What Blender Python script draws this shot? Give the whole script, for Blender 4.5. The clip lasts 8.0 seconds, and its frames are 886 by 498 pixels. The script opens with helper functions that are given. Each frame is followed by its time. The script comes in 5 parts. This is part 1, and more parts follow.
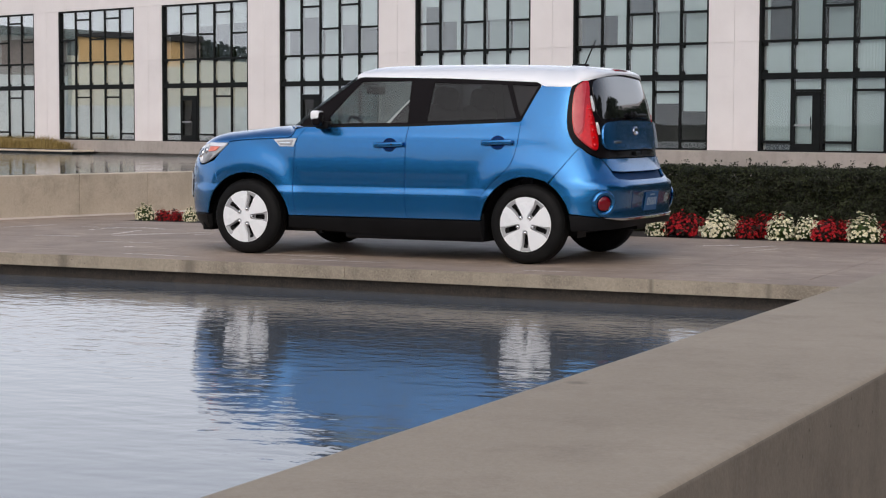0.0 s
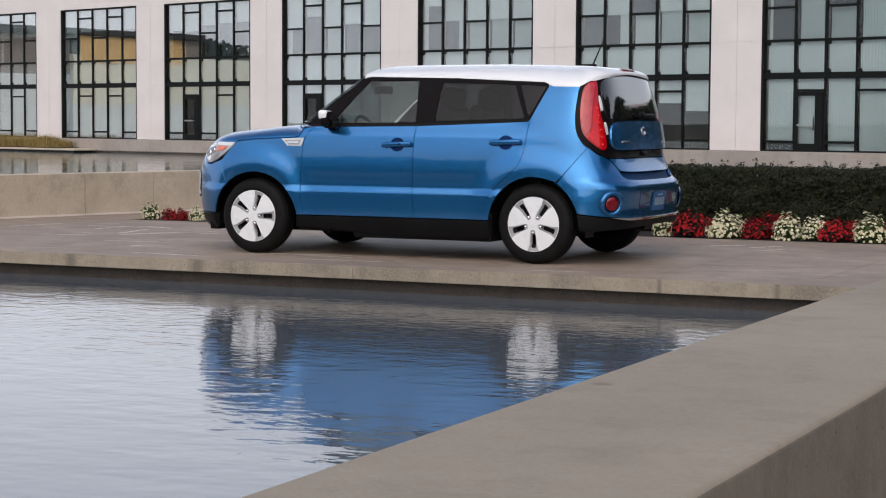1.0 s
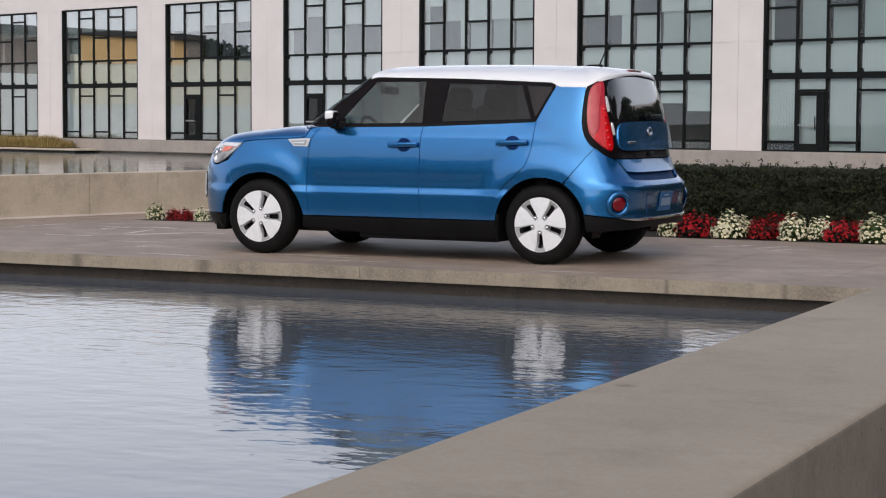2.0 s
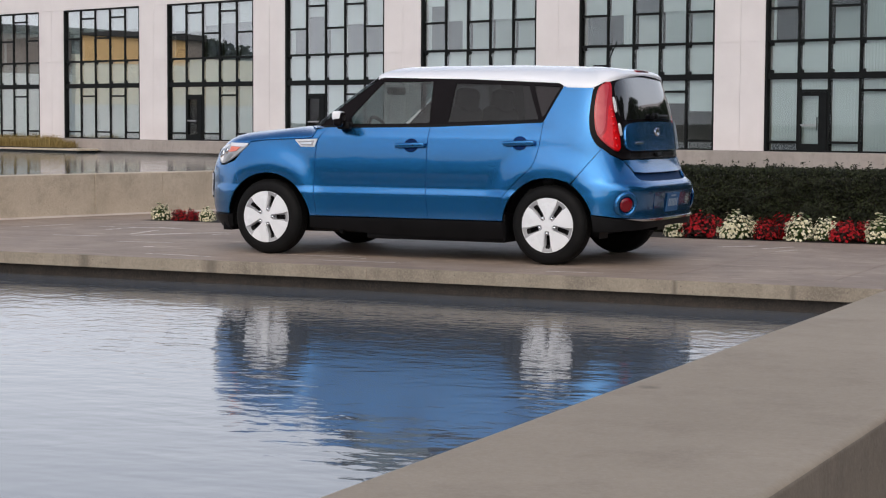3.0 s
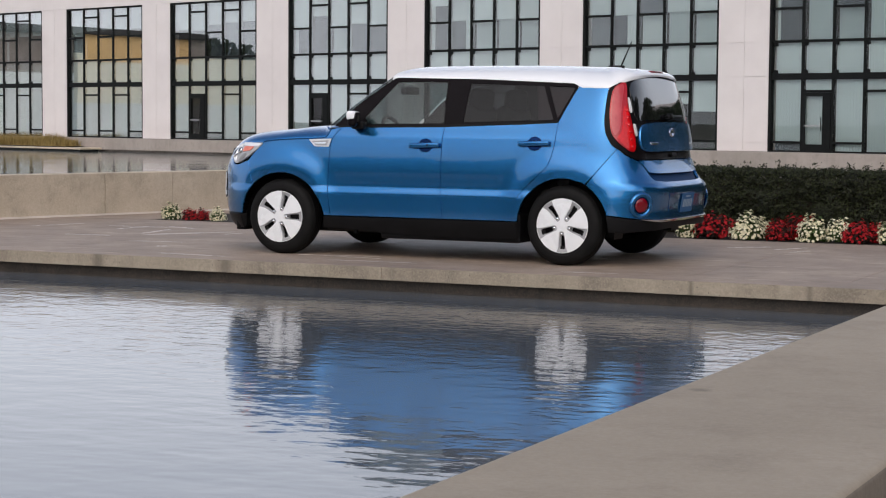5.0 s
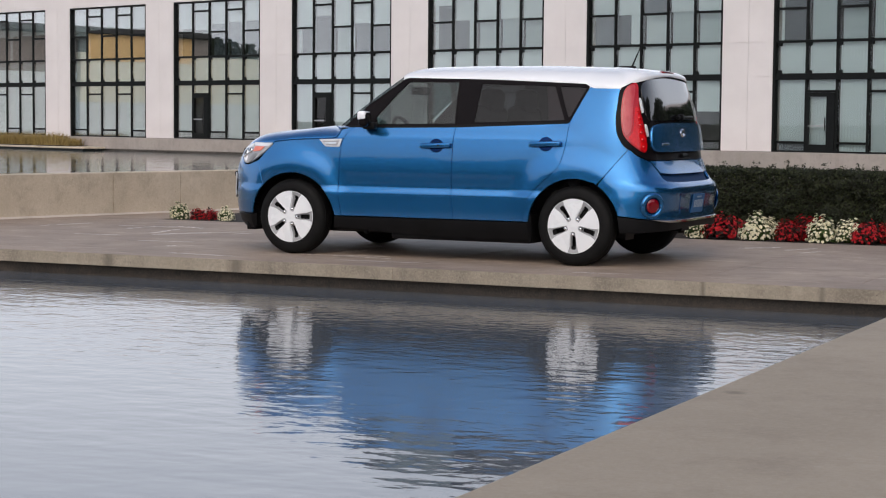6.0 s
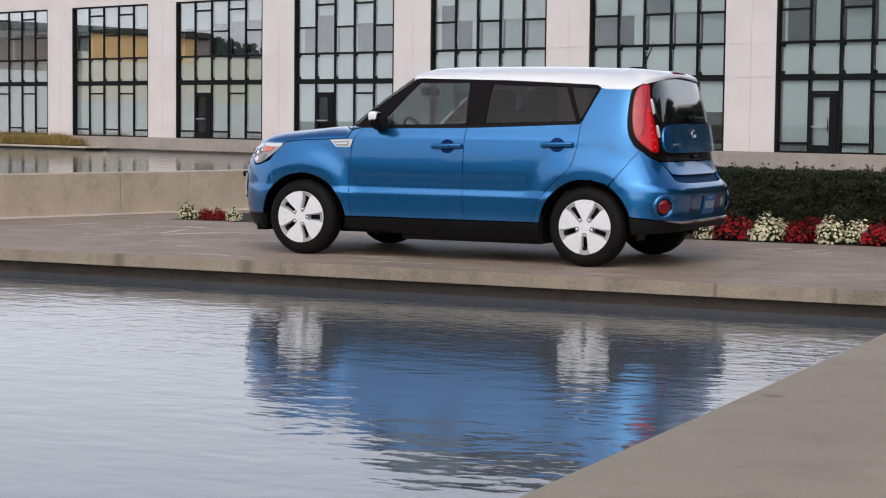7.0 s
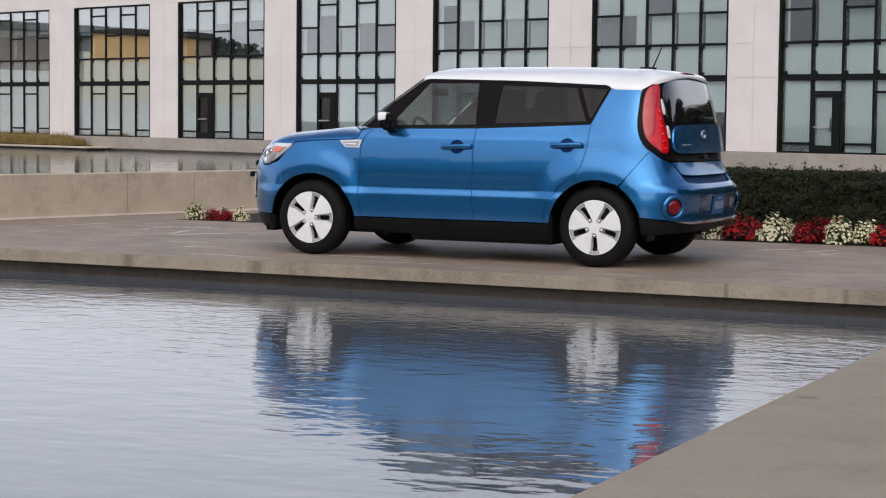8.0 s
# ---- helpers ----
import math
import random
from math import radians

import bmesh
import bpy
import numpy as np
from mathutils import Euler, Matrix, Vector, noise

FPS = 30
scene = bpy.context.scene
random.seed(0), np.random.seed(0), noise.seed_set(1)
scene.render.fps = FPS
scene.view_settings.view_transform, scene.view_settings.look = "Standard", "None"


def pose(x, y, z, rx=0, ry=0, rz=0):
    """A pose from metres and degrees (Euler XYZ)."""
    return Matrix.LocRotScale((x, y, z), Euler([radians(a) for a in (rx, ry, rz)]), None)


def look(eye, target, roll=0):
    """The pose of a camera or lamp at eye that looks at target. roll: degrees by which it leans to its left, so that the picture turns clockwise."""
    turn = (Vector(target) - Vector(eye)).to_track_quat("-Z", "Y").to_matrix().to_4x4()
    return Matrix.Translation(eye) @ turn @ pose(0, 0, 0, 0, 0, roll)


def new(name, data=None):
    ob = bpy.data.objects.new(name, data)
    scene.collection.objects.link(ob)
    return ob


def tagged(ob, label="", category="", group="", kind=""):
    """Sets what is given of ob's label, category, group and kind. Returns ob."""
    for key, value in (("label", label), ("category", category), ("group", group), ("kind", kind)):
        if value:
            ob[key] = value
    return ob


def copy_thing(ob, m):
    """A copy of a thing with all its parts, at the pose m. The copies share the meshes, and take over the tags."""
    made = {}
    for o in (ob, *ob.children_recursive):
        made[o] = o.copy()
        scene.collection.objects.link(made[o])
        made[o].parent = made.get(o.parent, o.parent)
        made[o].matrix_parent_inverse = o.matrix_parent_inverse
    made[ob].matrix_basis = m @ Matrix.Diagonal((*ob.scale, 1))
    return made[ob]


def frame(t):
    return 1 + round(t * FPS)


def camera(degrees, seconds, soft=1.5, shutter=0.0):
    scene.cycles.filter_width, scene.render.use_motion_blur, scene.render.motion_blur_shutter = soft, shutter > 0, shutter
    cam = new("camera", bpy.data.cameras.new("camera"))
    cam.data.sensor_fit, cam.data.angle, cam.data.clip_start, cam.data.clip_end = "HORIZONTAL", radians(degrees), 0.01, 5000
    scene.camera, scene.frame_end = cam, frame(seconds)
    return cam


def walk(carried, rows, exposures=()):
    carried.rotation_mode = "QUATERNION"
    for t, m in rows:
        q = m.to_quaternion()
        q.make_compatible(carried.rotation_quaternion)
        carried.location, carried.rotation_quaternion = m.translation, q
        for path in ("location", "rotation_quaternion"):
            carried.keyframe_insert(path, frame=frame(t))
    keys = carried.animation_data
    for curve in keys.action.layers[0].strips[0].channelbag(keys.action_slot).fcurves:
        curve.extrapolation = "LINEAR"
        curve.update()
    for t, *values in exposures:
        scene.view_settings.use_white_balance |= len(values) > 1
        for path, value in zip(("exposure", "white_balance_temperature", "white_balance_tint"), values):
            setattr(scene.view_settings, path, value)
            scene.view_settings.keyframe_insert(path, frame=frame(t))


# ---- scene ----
cam = camera(26.7, 8.0, soft=1.15)
PATH = [
    (0, (6.961, -14.482, 1.139), (6.112, -12.677, 1.001), 0.2),
    (0.5, (6.936, -14.494, 1.141), (6.086, -12.689, 1.003), 0.3),
    (1, (6.913, -14.511, 1.144), (6.063, -12.706, 1.005), 0.3),
    (1.5, (6.889, -14.524, 1.146), (6.039, -12.719, 1.007), 0.3),
    (3, (6.82, -14.558, 1.151), (5.969, -12.753, 1.012), 0.3),
    (3.5, (6.795, -14.576, 1.154), (5.945, -12.771, 1.015), 0.4),
    (4, (6.773, -14.587, 1.155), (5.922, -12.783, 1.017), 0.4),
    (4.5, (6.745, -14.593, 1.154), (5.894, -12.788, 1.015), 0.4),
    (6, (6.645, -14.626, 1.16), (5.792, -12.822, 1.02), 0.5),
    (6.5, (6.608, -14.651, 1.163), (5.755, -12.847, 1.023), 0.5),
    (7, (6.564, -14.653, 1.164), (5.711, -12.85, 1.024), 0.6),
    (7.5, (6.528, -14.674, 1.167), (5.674, -12.87, 1.027), 0.6),
    (8, (6.494, -14.68, 1.166), (5.64, -12.876, 1.026), 0.6),
]
walk(cam, [(t, look(eye, target, roll)) for t, eye, target, roll in PATH], exposures=((0.0, 0.0),))

from mathutils import geometry

# ---- daylight ----
SUN_ELEVATION, SUN_TURN = radians(38), radians(168)
world = bpy.data.worlds.new("sky")
scene.world = world
world.use_nodes = True
wn = world.node_tree.nodes
sky = wn.new("ShaderNodeTexSky")
sky.sky_type, sky.sun_disc = "NISHITA", False
sky.sun_elevation, sky.sun_rotation = SUN_ELEVATION, SUN_TURN
sky.air_density, sky.dust_density, sky.ozone_density = 1.0, 2.5, 1.0
haze = wn.new("ShaderNodeMix")
haze.data_type = "RGBA"
# haze thick at the horizon, thinner overhead
up = wn.new("ShaderNodeSeparateXYZ")
world.node_tree.links.new(wn.new("ShaderNodeTexCoord").outputs["Generated"], up.inputs[0])
thick = wn.new("ShaderNodeMapRange")
thick.interpolation_type = "SMOOTHSTEP"
for i, v in enumerate((0.08, 0.62, 0.92, 0.12)):
    thick.inputs[i + 1].default_value = v
world.node_tree.links.new(up.outputs[2], thick.inputs[0])
world.node_tree.links.new(thick.outputs[0], haze.inputs[0])
haze.inputs[7].default_value = (7.7, 7.9, 8.7, 1)
world.node_tree.links.new(sky.outputs[0], haze.inputs[6])
world.node_tree.links.new(haze.outputs[2], wn["Background"].inputs[0])
wn["Background"].inputs[1].default_value = 0.138

sun = new("sun", bpy.data.lights.new("sun", "SUN"))
sun.data.energy, sun.data.angle, sun.data.color = 1.39, radians(78), (1.0, 0.91, 0.82)
sun.matrix_world = look((18.4, -86.6, 69), (0, 0, 0))

# ---- materials ----
def nodes_of(name):
    m = bpy.data.materials.new(name)
    m.use_nodes = True
    t = m.node_tree
    return m, t.nodes, t.links, t.nodes["Principled BSDF"]


def noise_node(n, l, coord, scale, detail=4.0, rough=0.55, stretch=(1, 1, 1)):
    mp = n.new("ShaderNodeMapping")
    mp.inputs["Scale"].default_value = stretch
    l.new(coord, mp.inputs[0])
    t = n.new("ShaderNodeTexNoise")
    t.inputs["Scale"].default_value, t.inputs["Detail"].default_value, t.inputs["Roughness"].default_value = scale, detail, rough
    l.new(mp.outputs[0], t.inputs[0])
    return t.outputs[0]


def ramp(n, l, value, lo, hi, a=0.0, b=1.0):
    r = n.new("ShaderNodeMapRange")
    for i, v in enumerate((lo, hi, a, b)):
        r.inputs[i + 1].default_value = v
    l.new(value, r.inputs[0])
    return r.outputs[0]


def mix(n, l, fac, a, b, blend="MIX"):
    m = n.new("ShaderNodeMix")
    m.data_type, m.blend_type = "RGBA", blend
    for socket, v in ((m.inputs[0], fac), (m.inputs[6], a), (m.inputs[7], b)):
        if isinstance(v, (int, float)):
            socket.default_value = v
        elif isinstance(v, tuple):
            socket.default_value = (*v, 1)
        else:
            l.new(v, socket)
    return m.outputs[2]


def bump(n, l, b, height, strength, distance):
    k = n.new("ShaderNodeBump")
    k.inputs["Strength"].default_value, k.inputs["Distance"].default_value = strength, distance
    l.new(height, k.inputs["Height"])
    l.new(k.outputs[0], b.inputs["Normal"])
    return k


def surface(name, dark, light, scale=3.0, rough=0.6, metal=0.0, relief=0.0, fine=60.0, coat=0.0, vary=0.0, world_space=True, ior=1.5, slats=0.0):
    """Two-scale mottled surface between two colours with fine relief."""
    m, n, l, b = nodes_of(name)
    coord = n.new("ShaderNodeNewGeometry").outputs["Position"] if world_space else n.new("ShaderNodeTexCoord").outputs["Object"]
    big = ramp(n, l, noise_node(n, l, coord, scale), 0.3, 0.7)
    small = noise_node(n, l, coord, fine)
    c = mix(n, l, big, dark, light)
    c = mix(n, l, ramp(n, l, small, 0.3, 0.7, 0.0, 0.35), c, mix(n, l, 0.5, dark, c))
    if vary:
        info = n.new("ShaderNodeObjectInfo").outputs["Random"]
        hs = n.new("ShaderNodeHueSaturation")
        l.new(ramp(n, l, info, 0, 1, 1 - vary, 1 + vary), hs.inputs["Value"])
        l.new(c, hs.inputs["Color"])
        c = hs.outputs[0]
    if slats:
        # the upright strips of a hanging blind
        strip = n.new("ShaderNodeTexWave")
        strip.inputs["Scale"].default_value = 2.4
        l.new(n.new("ShaderNodeTexCoord").outputs["Object"], strip.inputs[0])
        c = mix(n, l, ramp(n, l, strip.outputs["Fac"], 0.0, 0.5, slats, 0.0), c, dark)
        c = mix(n, l, ramp(n, l, strip.outputs["Fac"], 0.0, 0.3, slats * 0.4, 0.0), c, (0.1, 0.12, 0.12))
    l.new(c, b.inputs["Base Color"])
    l.new(ramp(n, l, small, 0.2, 0.8, rough * 0.85, min(1.0, rough * 1.15)), b.inputs["Roughness"])
    b.inputs["Metallic"].default_value, b.inputs["IOR"].default_value = metal, ior
    b.inputs["Coat Weight"].default_value, b.inputs["Coat Roughness"].default_value = coat, 0.03
    if relief:
        bump(n, l, b, small, 0.6, relief)
    return m


def concrete(name, dark, light, stain, streak=0.0, rough=0.85, marks=0.0, spot=None, blotch=0.45, drips=(), pits=1.0, grit=0.0):
    m, n, l, b = nodes_of(name)
    p = n.new("ShaderNodeNewGeometry").outputs["Position"]
    c = mix(n, l, ramp(n, l, noise_node(n, l, p, 0.9, 6, 0.62), 0.32, 0.68), dark, light)
    c = mix(n, l, ramp(n, l, noise_node(n, l, p, 14, 5, 0.65), 0.35, 0.75, 0.0, blotch), c, dark)
    c = mix(n, l, ramp(n, l, noise_node(n, l, p, 3.4, 7, 0.72), 0.5, 0.68, 0.0, blotch), c, stain)
    c = mix(n, l, ramp(n, l, noise_node(n, l, p, 0.33, 7, 0.7), 0.52, 0.72, 0.0, 0.55), c, stain)
    if streak:
        c = mix(n, l, ramp(n, l, noise_node(n, l, p, 3.0, 5, 0.6, (1, 1, 0.12)), 0.5, 0.75, 0.0, streak), c, stain)
    if marks:
        # pale scuffs drawn along the deck
        thin = ramp(n, l, noise_node(n, l, p, 1.5, 7, 0.75, (0.7, 3.2, 1)), 0.585, 0.615, 0.0, marks)
        c = mix(n, l, thin, c, tuple(min(1, v * 1.9) for v in light))
        c = mix(n, l, ramp(n, l, noise_node(n, l, p, 1.3, 6, 0.65, (0.8, 1.7, 1)), 0.45, 0.7, 0.0, 0.5), c, stain)
    if grit:
        # bare aggregate and weathered skin
        c = mix(n, l, ramp(n, l, noise_node(n, l, p, 75, 5, 0.75), 0.46, 0.64, 0.0, grit), c, tuple(min(1, v * 1.35) for v in light))
        c = mix(n, l, ramp(n, l, noise_node(n, l, p, 38, 6, 0.8), 0.50, 0.70, 0.0, grit), c, stain)
    for at, width in drips:
        # a dark run of damp down the face
        sx = n.new("ShaderNodeSeparateXYZ")
        l.new(p, sx.inputs[0])
        gap = n.new("ShaderNodeMath")
        gap.operation = "SUBTRACT"
        gap.inputs[1].default_value = at
        l.new(sx.outputs[0], gap.inputs[0])
        wide = n.new("ShaderNodeMath")
        wide.operation = "ABSOLUTE"
        l.new(gap.outputs[0], wide.inputs[0])
        rag = n.new("ShaderNodeMath")
        rag.operation = "MULTIPLY_ADD"
        l.new(noise_node(n, l, p, 9.0, 5, 0.6, (1, 1, 0.3)), rag.inputs[0])
        rag.inputs[1].default_value = width * 1.4
        l.new(wide.outputs[0], rag.inputs[2])
        c = mix(n, l, ramp(n, l, rag.outputs[0], width * 0.7, width * 1.7, 0.75, 0.0), c, stain)
    if spot:
        far = n.new("ShaderNodeVectorMath")
        far.operation = "DISTANCE"
        far.inputs[1].default_value = spot
        l.new(p, far.inputs[0])
        wob = n.new("ShaderNodeMath")
        wob.operation = "MULTIPLY_ADD"
        l.new(noise_node(n, l, p, 40.0), wob.inputs[0])
        wob.inputs[1].default_value = 0.03
        l.new(far.outputs["Value"], wob.inputs[2])
        c = mix(n, l, ramp(n, l, wob.outputs[0], 0.025, 0.05, 0.5, 0.0), c, tuple(v * 0.4 for v in stain))
    pores = n.new("ShaderNodeTexVoronoi")
    pores.inputs["Scale"].default_value = 22
    l.new(p, pores.inputs[0])
    pit = ramp(n, l, pores.outputs["Distance"], 0.04, 0.12, 1.0, 0.0)
    keep = n.new("ShaderNodeMath")
    keep.operation = "MULTIPLY"
    l.new(pit, keep.inputs[0])
    l.new(ramp(n, l, noise_node(n, l, p, 5.0), 0.50, 0.58, 0.0, pits), keep.inputs[1])
    c = mix(n, l, keep.outputs[0], c, tuple(v * 0.55 for v in stain))
    l.new(c, b.inputs["Base Color"])
    fine = noise_node(n, l, p, 90, 4)
    l.new(ramp(n, l, fine, 0.3, 0.7, rough - 0.1, rough + 0.05), b.inputs["Roughness"])
    h = n.new("ShaderNodeMath")
    h.operation = "SUBTRACT"
    l.new(fine, h.inputs[0])
    l.new(keep.outputs[0], h.inputs[1])
    bump(n, l, b, h.outputs[0], 0.5, 0.003)
    return m


def pane_material(name, tint, gloss_rough, base=0.05, power=4.0, wave=0.12, full=1.0):
    """Thin window glass: clear or tinted straight on, a mirror at a slant."""
    m, n, l, b = nodes_of(name)
    n.remove(b)
    out = n["Material Output"]
    clear, shine, both = n.new("ShaderNodeBsdfTransparent"), n.new("ShaderNodeBsdfGlossy"), n.new("ShaderNodeMixShader")
    clear.inputs[0].default_value = (*tint, 1)
    shine.inputs["Roughness"].default_value = gloss_rough
    slant = n.new("ShaderNodeLayerWeight")
    slant.inputs[0].default_value = 0.5
    fr = n.new("ShaderNodeMath")
    fr.operation = "POWER"
    fr.inputs[1].default_value = power
    l.new(slant.outputs["Facing"], fr.inputs[0])
    p = n.new("ShaderNodeNewGeometry").outputs["Position"]
    k = n.new("ShaderNodeBump")
    k.inputs["Strength"].default_value, k.inputs["Distance"].default_value = wave, 0.05
    l.new(noise_node(n, l, p, 0.7, 2), k.inputs["Height"])
    l.new(k.outputs[0], shine.inputs["Normal"])
    l.new(ramp(n, l, fr.outputs[0], 0, full, base, 1.0), both.inputs[0])
    l.new(clear.outputs[0], both.inputs[1])
    l.new(shine.outputs[0], both.inputs[2])
    l.new(both.outputs[0], out.inputs[0])
    return m


def water_material(name, deep, ior, scale, height, ripples_fade=False):
    m, n, l, b = nodes_of(name)
    p = n.new("ShaderNodeNewGeometry").outputs["Position"]
    b.inputs["Base Color"].default_value = (*deep, 1)
    b.inputs["Roughness"].default_value, b.inputs["IOR"].default_value = 0.045, ior
    a = noise_node(n, l, p, scale, 2, 0.5, (0.9, 1.25, 1))
    c = noise_node(n, l, p, scale * 0.28, 2, 0.5, (0.85, 1.4, 1))
    if ripples_fade:
        # fine ripples weaken towards the near bank, shaped to fit the camera's view
        sy = n.new("ShaderNodeSeparateXYZ")
        l.new(p, sy.inputs[0])
        calmer = n.new("ShaderNodeMath")
        calmer.operation = "MULTIPLY"
        l.new(a, calmer.inputs[0])
        l.new(ramp(n, l, sy.outputs[1], -9.5, -3.2, 0.14, 1.75), calmer.inputs[1])
        a = calmer.outputs[0]
    s = n.new("ShaderNodeMath")
    s.operation = "MULTIPLY_ADD"
    l.new(c, s.inputs[0])
    s.inputs[1].default_value = 2.6
    l.new(a, s.inputs[2])
    calm = n.new("ShaderNodeMath")
    calm.operation = "MULTIPLY"
    l.new(s.outputs[0], calm.inputs[0])
    l.new(ramp(n, l, noise_node(n, l, p, 0.35, 2), 0.35, 0.65, 0.55, 1.0), calm.inputs[1])
    bump(n, l, b, calm.outputs[0], 1.0, height)
    return m


M_DECK = concrete("deck_concrete", (0.278, 0.211, 0.161), (0.398, 0.312, 0.244), (0.175, 0.13, 0.10), marks=0.3, blotch=0.6, rough=0.66)
# ledge sides: darker ledge concrete with stain runs, their shade in the colour
M_LEDGE_SHADED = concrete("shaded_ledge_concrete", (0.155, 0.130, 0.099), (0.215, 0.182, 0.142), (0.085, 0.069, 0.053), 0.8, blotch=0.55, grit=0.16)
M_EDGE = concrete("edge_concrete", (0.25, 0.212, 0.163), (0.37, 0.318, 0.250), (0.12, 0.100, 0.080), 0.75, blotch=0.6, grit=0.32, drips=((-2.566, 0.07), (-1.309, 0.11), (2.616, 0.03), (3.48, 0.035)))
M_CHALK = concrete("chalk", (0.62, 0.55, 0.49), (0.74, 0.67, 0.605), (0.46, 0.40, 0.345))
M_LEDGE = concrete("ledge_concrete", (0.278, 0.233, 0.178), (0.346, 0.293, 0.228), (0.19, 0.152, 0.118), spot=(5.46, -10.58, 0.55), pits=0.15, grit=0.14)
M_WALL = concrete("pool_wall_concrete", (0.45, 0.377, 0.284), (0.62, 0.53, 0.42), (0.22, 0.178, 0.128), 0.30, blotch=0.42, grit=0.22)
M_PLINTH = concrete("plinth_concrete", (0.31, 0.268, 0.240), (0.37, 0.325, 0.295), (0.22, 0.192, 0.172), 0.4)
M_FACADE = surface("facade_stone", (0.635, 0.590, 0.580), (0.705, 0.660, 0.650), 0.6, 0.75, relief=0.002, fine=20)
M_FRAME = surface("black_frame_metal", (0.005, 0.006, 0.006), (0.009, 0.010, 0.010), 4, 0.55, fine=30, ior=1.22)
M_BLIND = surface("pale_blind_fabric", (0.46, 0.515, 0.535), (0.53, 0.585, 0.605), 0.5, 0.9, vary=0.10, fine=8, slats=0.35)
# two darker blinds: dim rooms and reflections put into the cloth's colour
M_DIM = surface("dim_pane_backing", (0.065, 0.075, 0.092), (0.095, 0.108, 0.128), 0.5, 0.9, vary=0.3, fine=8)
M_MID = surface("grey_pane_backing", (0.33, 0.385, 0.40), (0.39, 0.45, 0.465), 0.5, 0.9, vary=0.15, fine=8, slats=0.4)
# near-black sheets inside the building: unlit rooms put in as colour
M_ROOM = surface("room_darkness", (0.012, 0.012, 0.011), (0.03, 0.028, 0.025), 0.8, 0.9)
M_PANE = pane_material("window_glass", (0.93, 0.96, 0.95), 0.01, 0.01, 2.6, 0.012, 0.25)
M_DOORGLASS = pane_material("door_glass", (0.80, 0.80, 0.78), 0.01, 0.03, 4.5, 0.012)
M_GROUND = surface("ground", (0.10, 0.10, 0.085), (0.16, 0.15, 0.13), 0.2, 0.9, relief=0.01, fine=6)
M_BED = surface("pool_bed", (0.02, 0.023, 0.028), (0.035, 0.04, 0.045), 0.8, 0.8)
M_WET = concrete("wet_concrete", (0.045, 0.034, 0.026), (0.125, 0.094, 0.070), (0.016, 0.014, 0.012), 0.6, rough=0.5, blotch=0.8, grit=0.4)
M_WATER = water_material("pool_water", (0.114, 0.131, 0.152), 1.60, 11.5, 0.0021, True)
M_LAKE = water_material("lake_water", (0.16, 0.19, 0.19), 1.75, 4.0, 0.006)


# ---- mesh helpers ----
def mesh_of(bm, name, material, smooth=False):
    me = bpy.data.meshes.new(name)
    bm.to_mesh(me)
    bm.free()
    me.materials.append(material)
    if smooth:
        for p in me.polygons:
            p.use_smooth = True
    return me


def part(name, bm, material, parent=None, label="", smooth=False, at=None):
    ob = new(name, mesh_of(bm, name, material, smooth) if isinstance(bm, bmesh.types.BMesh) else bm)
    if parent:
        ob.parent = parent
    if at is not None:
        ob.matrix_basis = at
    if label:
        tagged(ob, label)
    return ob


def box(x0, x1, y0, y1, z0, z1, bevel=0.0, segments=2, bm=None):
    own = bmesh.new()
    bmesh.ops.create_cube(own, size=1, matrix=Matrix.Translation(((x0 + x1) / 2, (y0 + y1) / 2, (z0 + z1) / 2)) @ Matrix.Diagonal((x1 - x0, y1 - y0, z1 - z0, 1)))
    if bevel:
        bmesh.ops.bevel(own, geom=own.edges[:], offset=bevel, segments=segments, affect="EDGES", profile=0.5)
    return join(bm, own)


def join(bm, own):
    if bm is None:
        return own
    me = bpy.data.meshes.new("joint")
    own.to_mesh(me)
    own.free()
    bm.from_mesh(me)
    bpy.data.meshes.remove(me)
    return bm


def lathe(profile, n=48, axis="Y", bm=None):
    """A solid of revolution from (radius, along) pairs."""
    own = bmesh.new()
    rings = []
    for r, h in profile:
        ring = []
        for i in range(n):
            a = math.tau * i / n
            c, s = r * math.cos(a), r * math.sin(a)
            ring.append(own.verts.new((c, h, s) if axis == "Y" else (c, s, h) if axis == "Z" else (h, c, s)))
        rings.append(ring)
    for r0, r1 in zip(rings, rings[1:]):
        for i in range(n):
            own.faces.new((r0[i], r0[(i + 1) % n], r1[(i + 1) % n], r1[i]))
    bmesh.ops.recalc_face_normals(own, faces=own.faces[:])
    return join(bm, own)


def thing(name, at=None, label="", category="", group="", kind=""):
    ob = new(name)
    if at is not None:
        ob.matrix_world = at
    return tagged(ob, label, category, group, kind)


def leaf_material(name, dark, light, rough=0.55, thin=0.25):
    """Leaves or petals: every piece its own shade, a little light through it."""
    m, n, l, b = nodes_of(name)
    island = n.new("ShaderNodeNewGeometry").outputs["Random Per Island"]
    p = n.new("ShaderNodeNewGeometry").outputs["Position"]
    c = mix(n, l, island, dark, light)
    c = mix(n, l, ramp(n, l, noise_node(n, l, p, 5.0), 0.35, 0.65, 0.0, 0.4), c, dark)
    l.new(c, b.inputs["Base Color"])
    b.inputs["Roughness"].default_value, b.inputs["IOR"].default_value = rough, 1.4
    t = n.new("ShaderNodeBsdfTranslucent")
    l.new(c, t.inputs[0])
    ms = n.new("ShaderNodeMixShader")
    ms.inputs[0].default_value = thin
    l.new(b.outputs[0], ms.inputs[1])
    l.new(t.outputs[0], ms.inputs[2])
    l.new(ms.outputs[0], n["Material Output"].inputs[0])
    return m


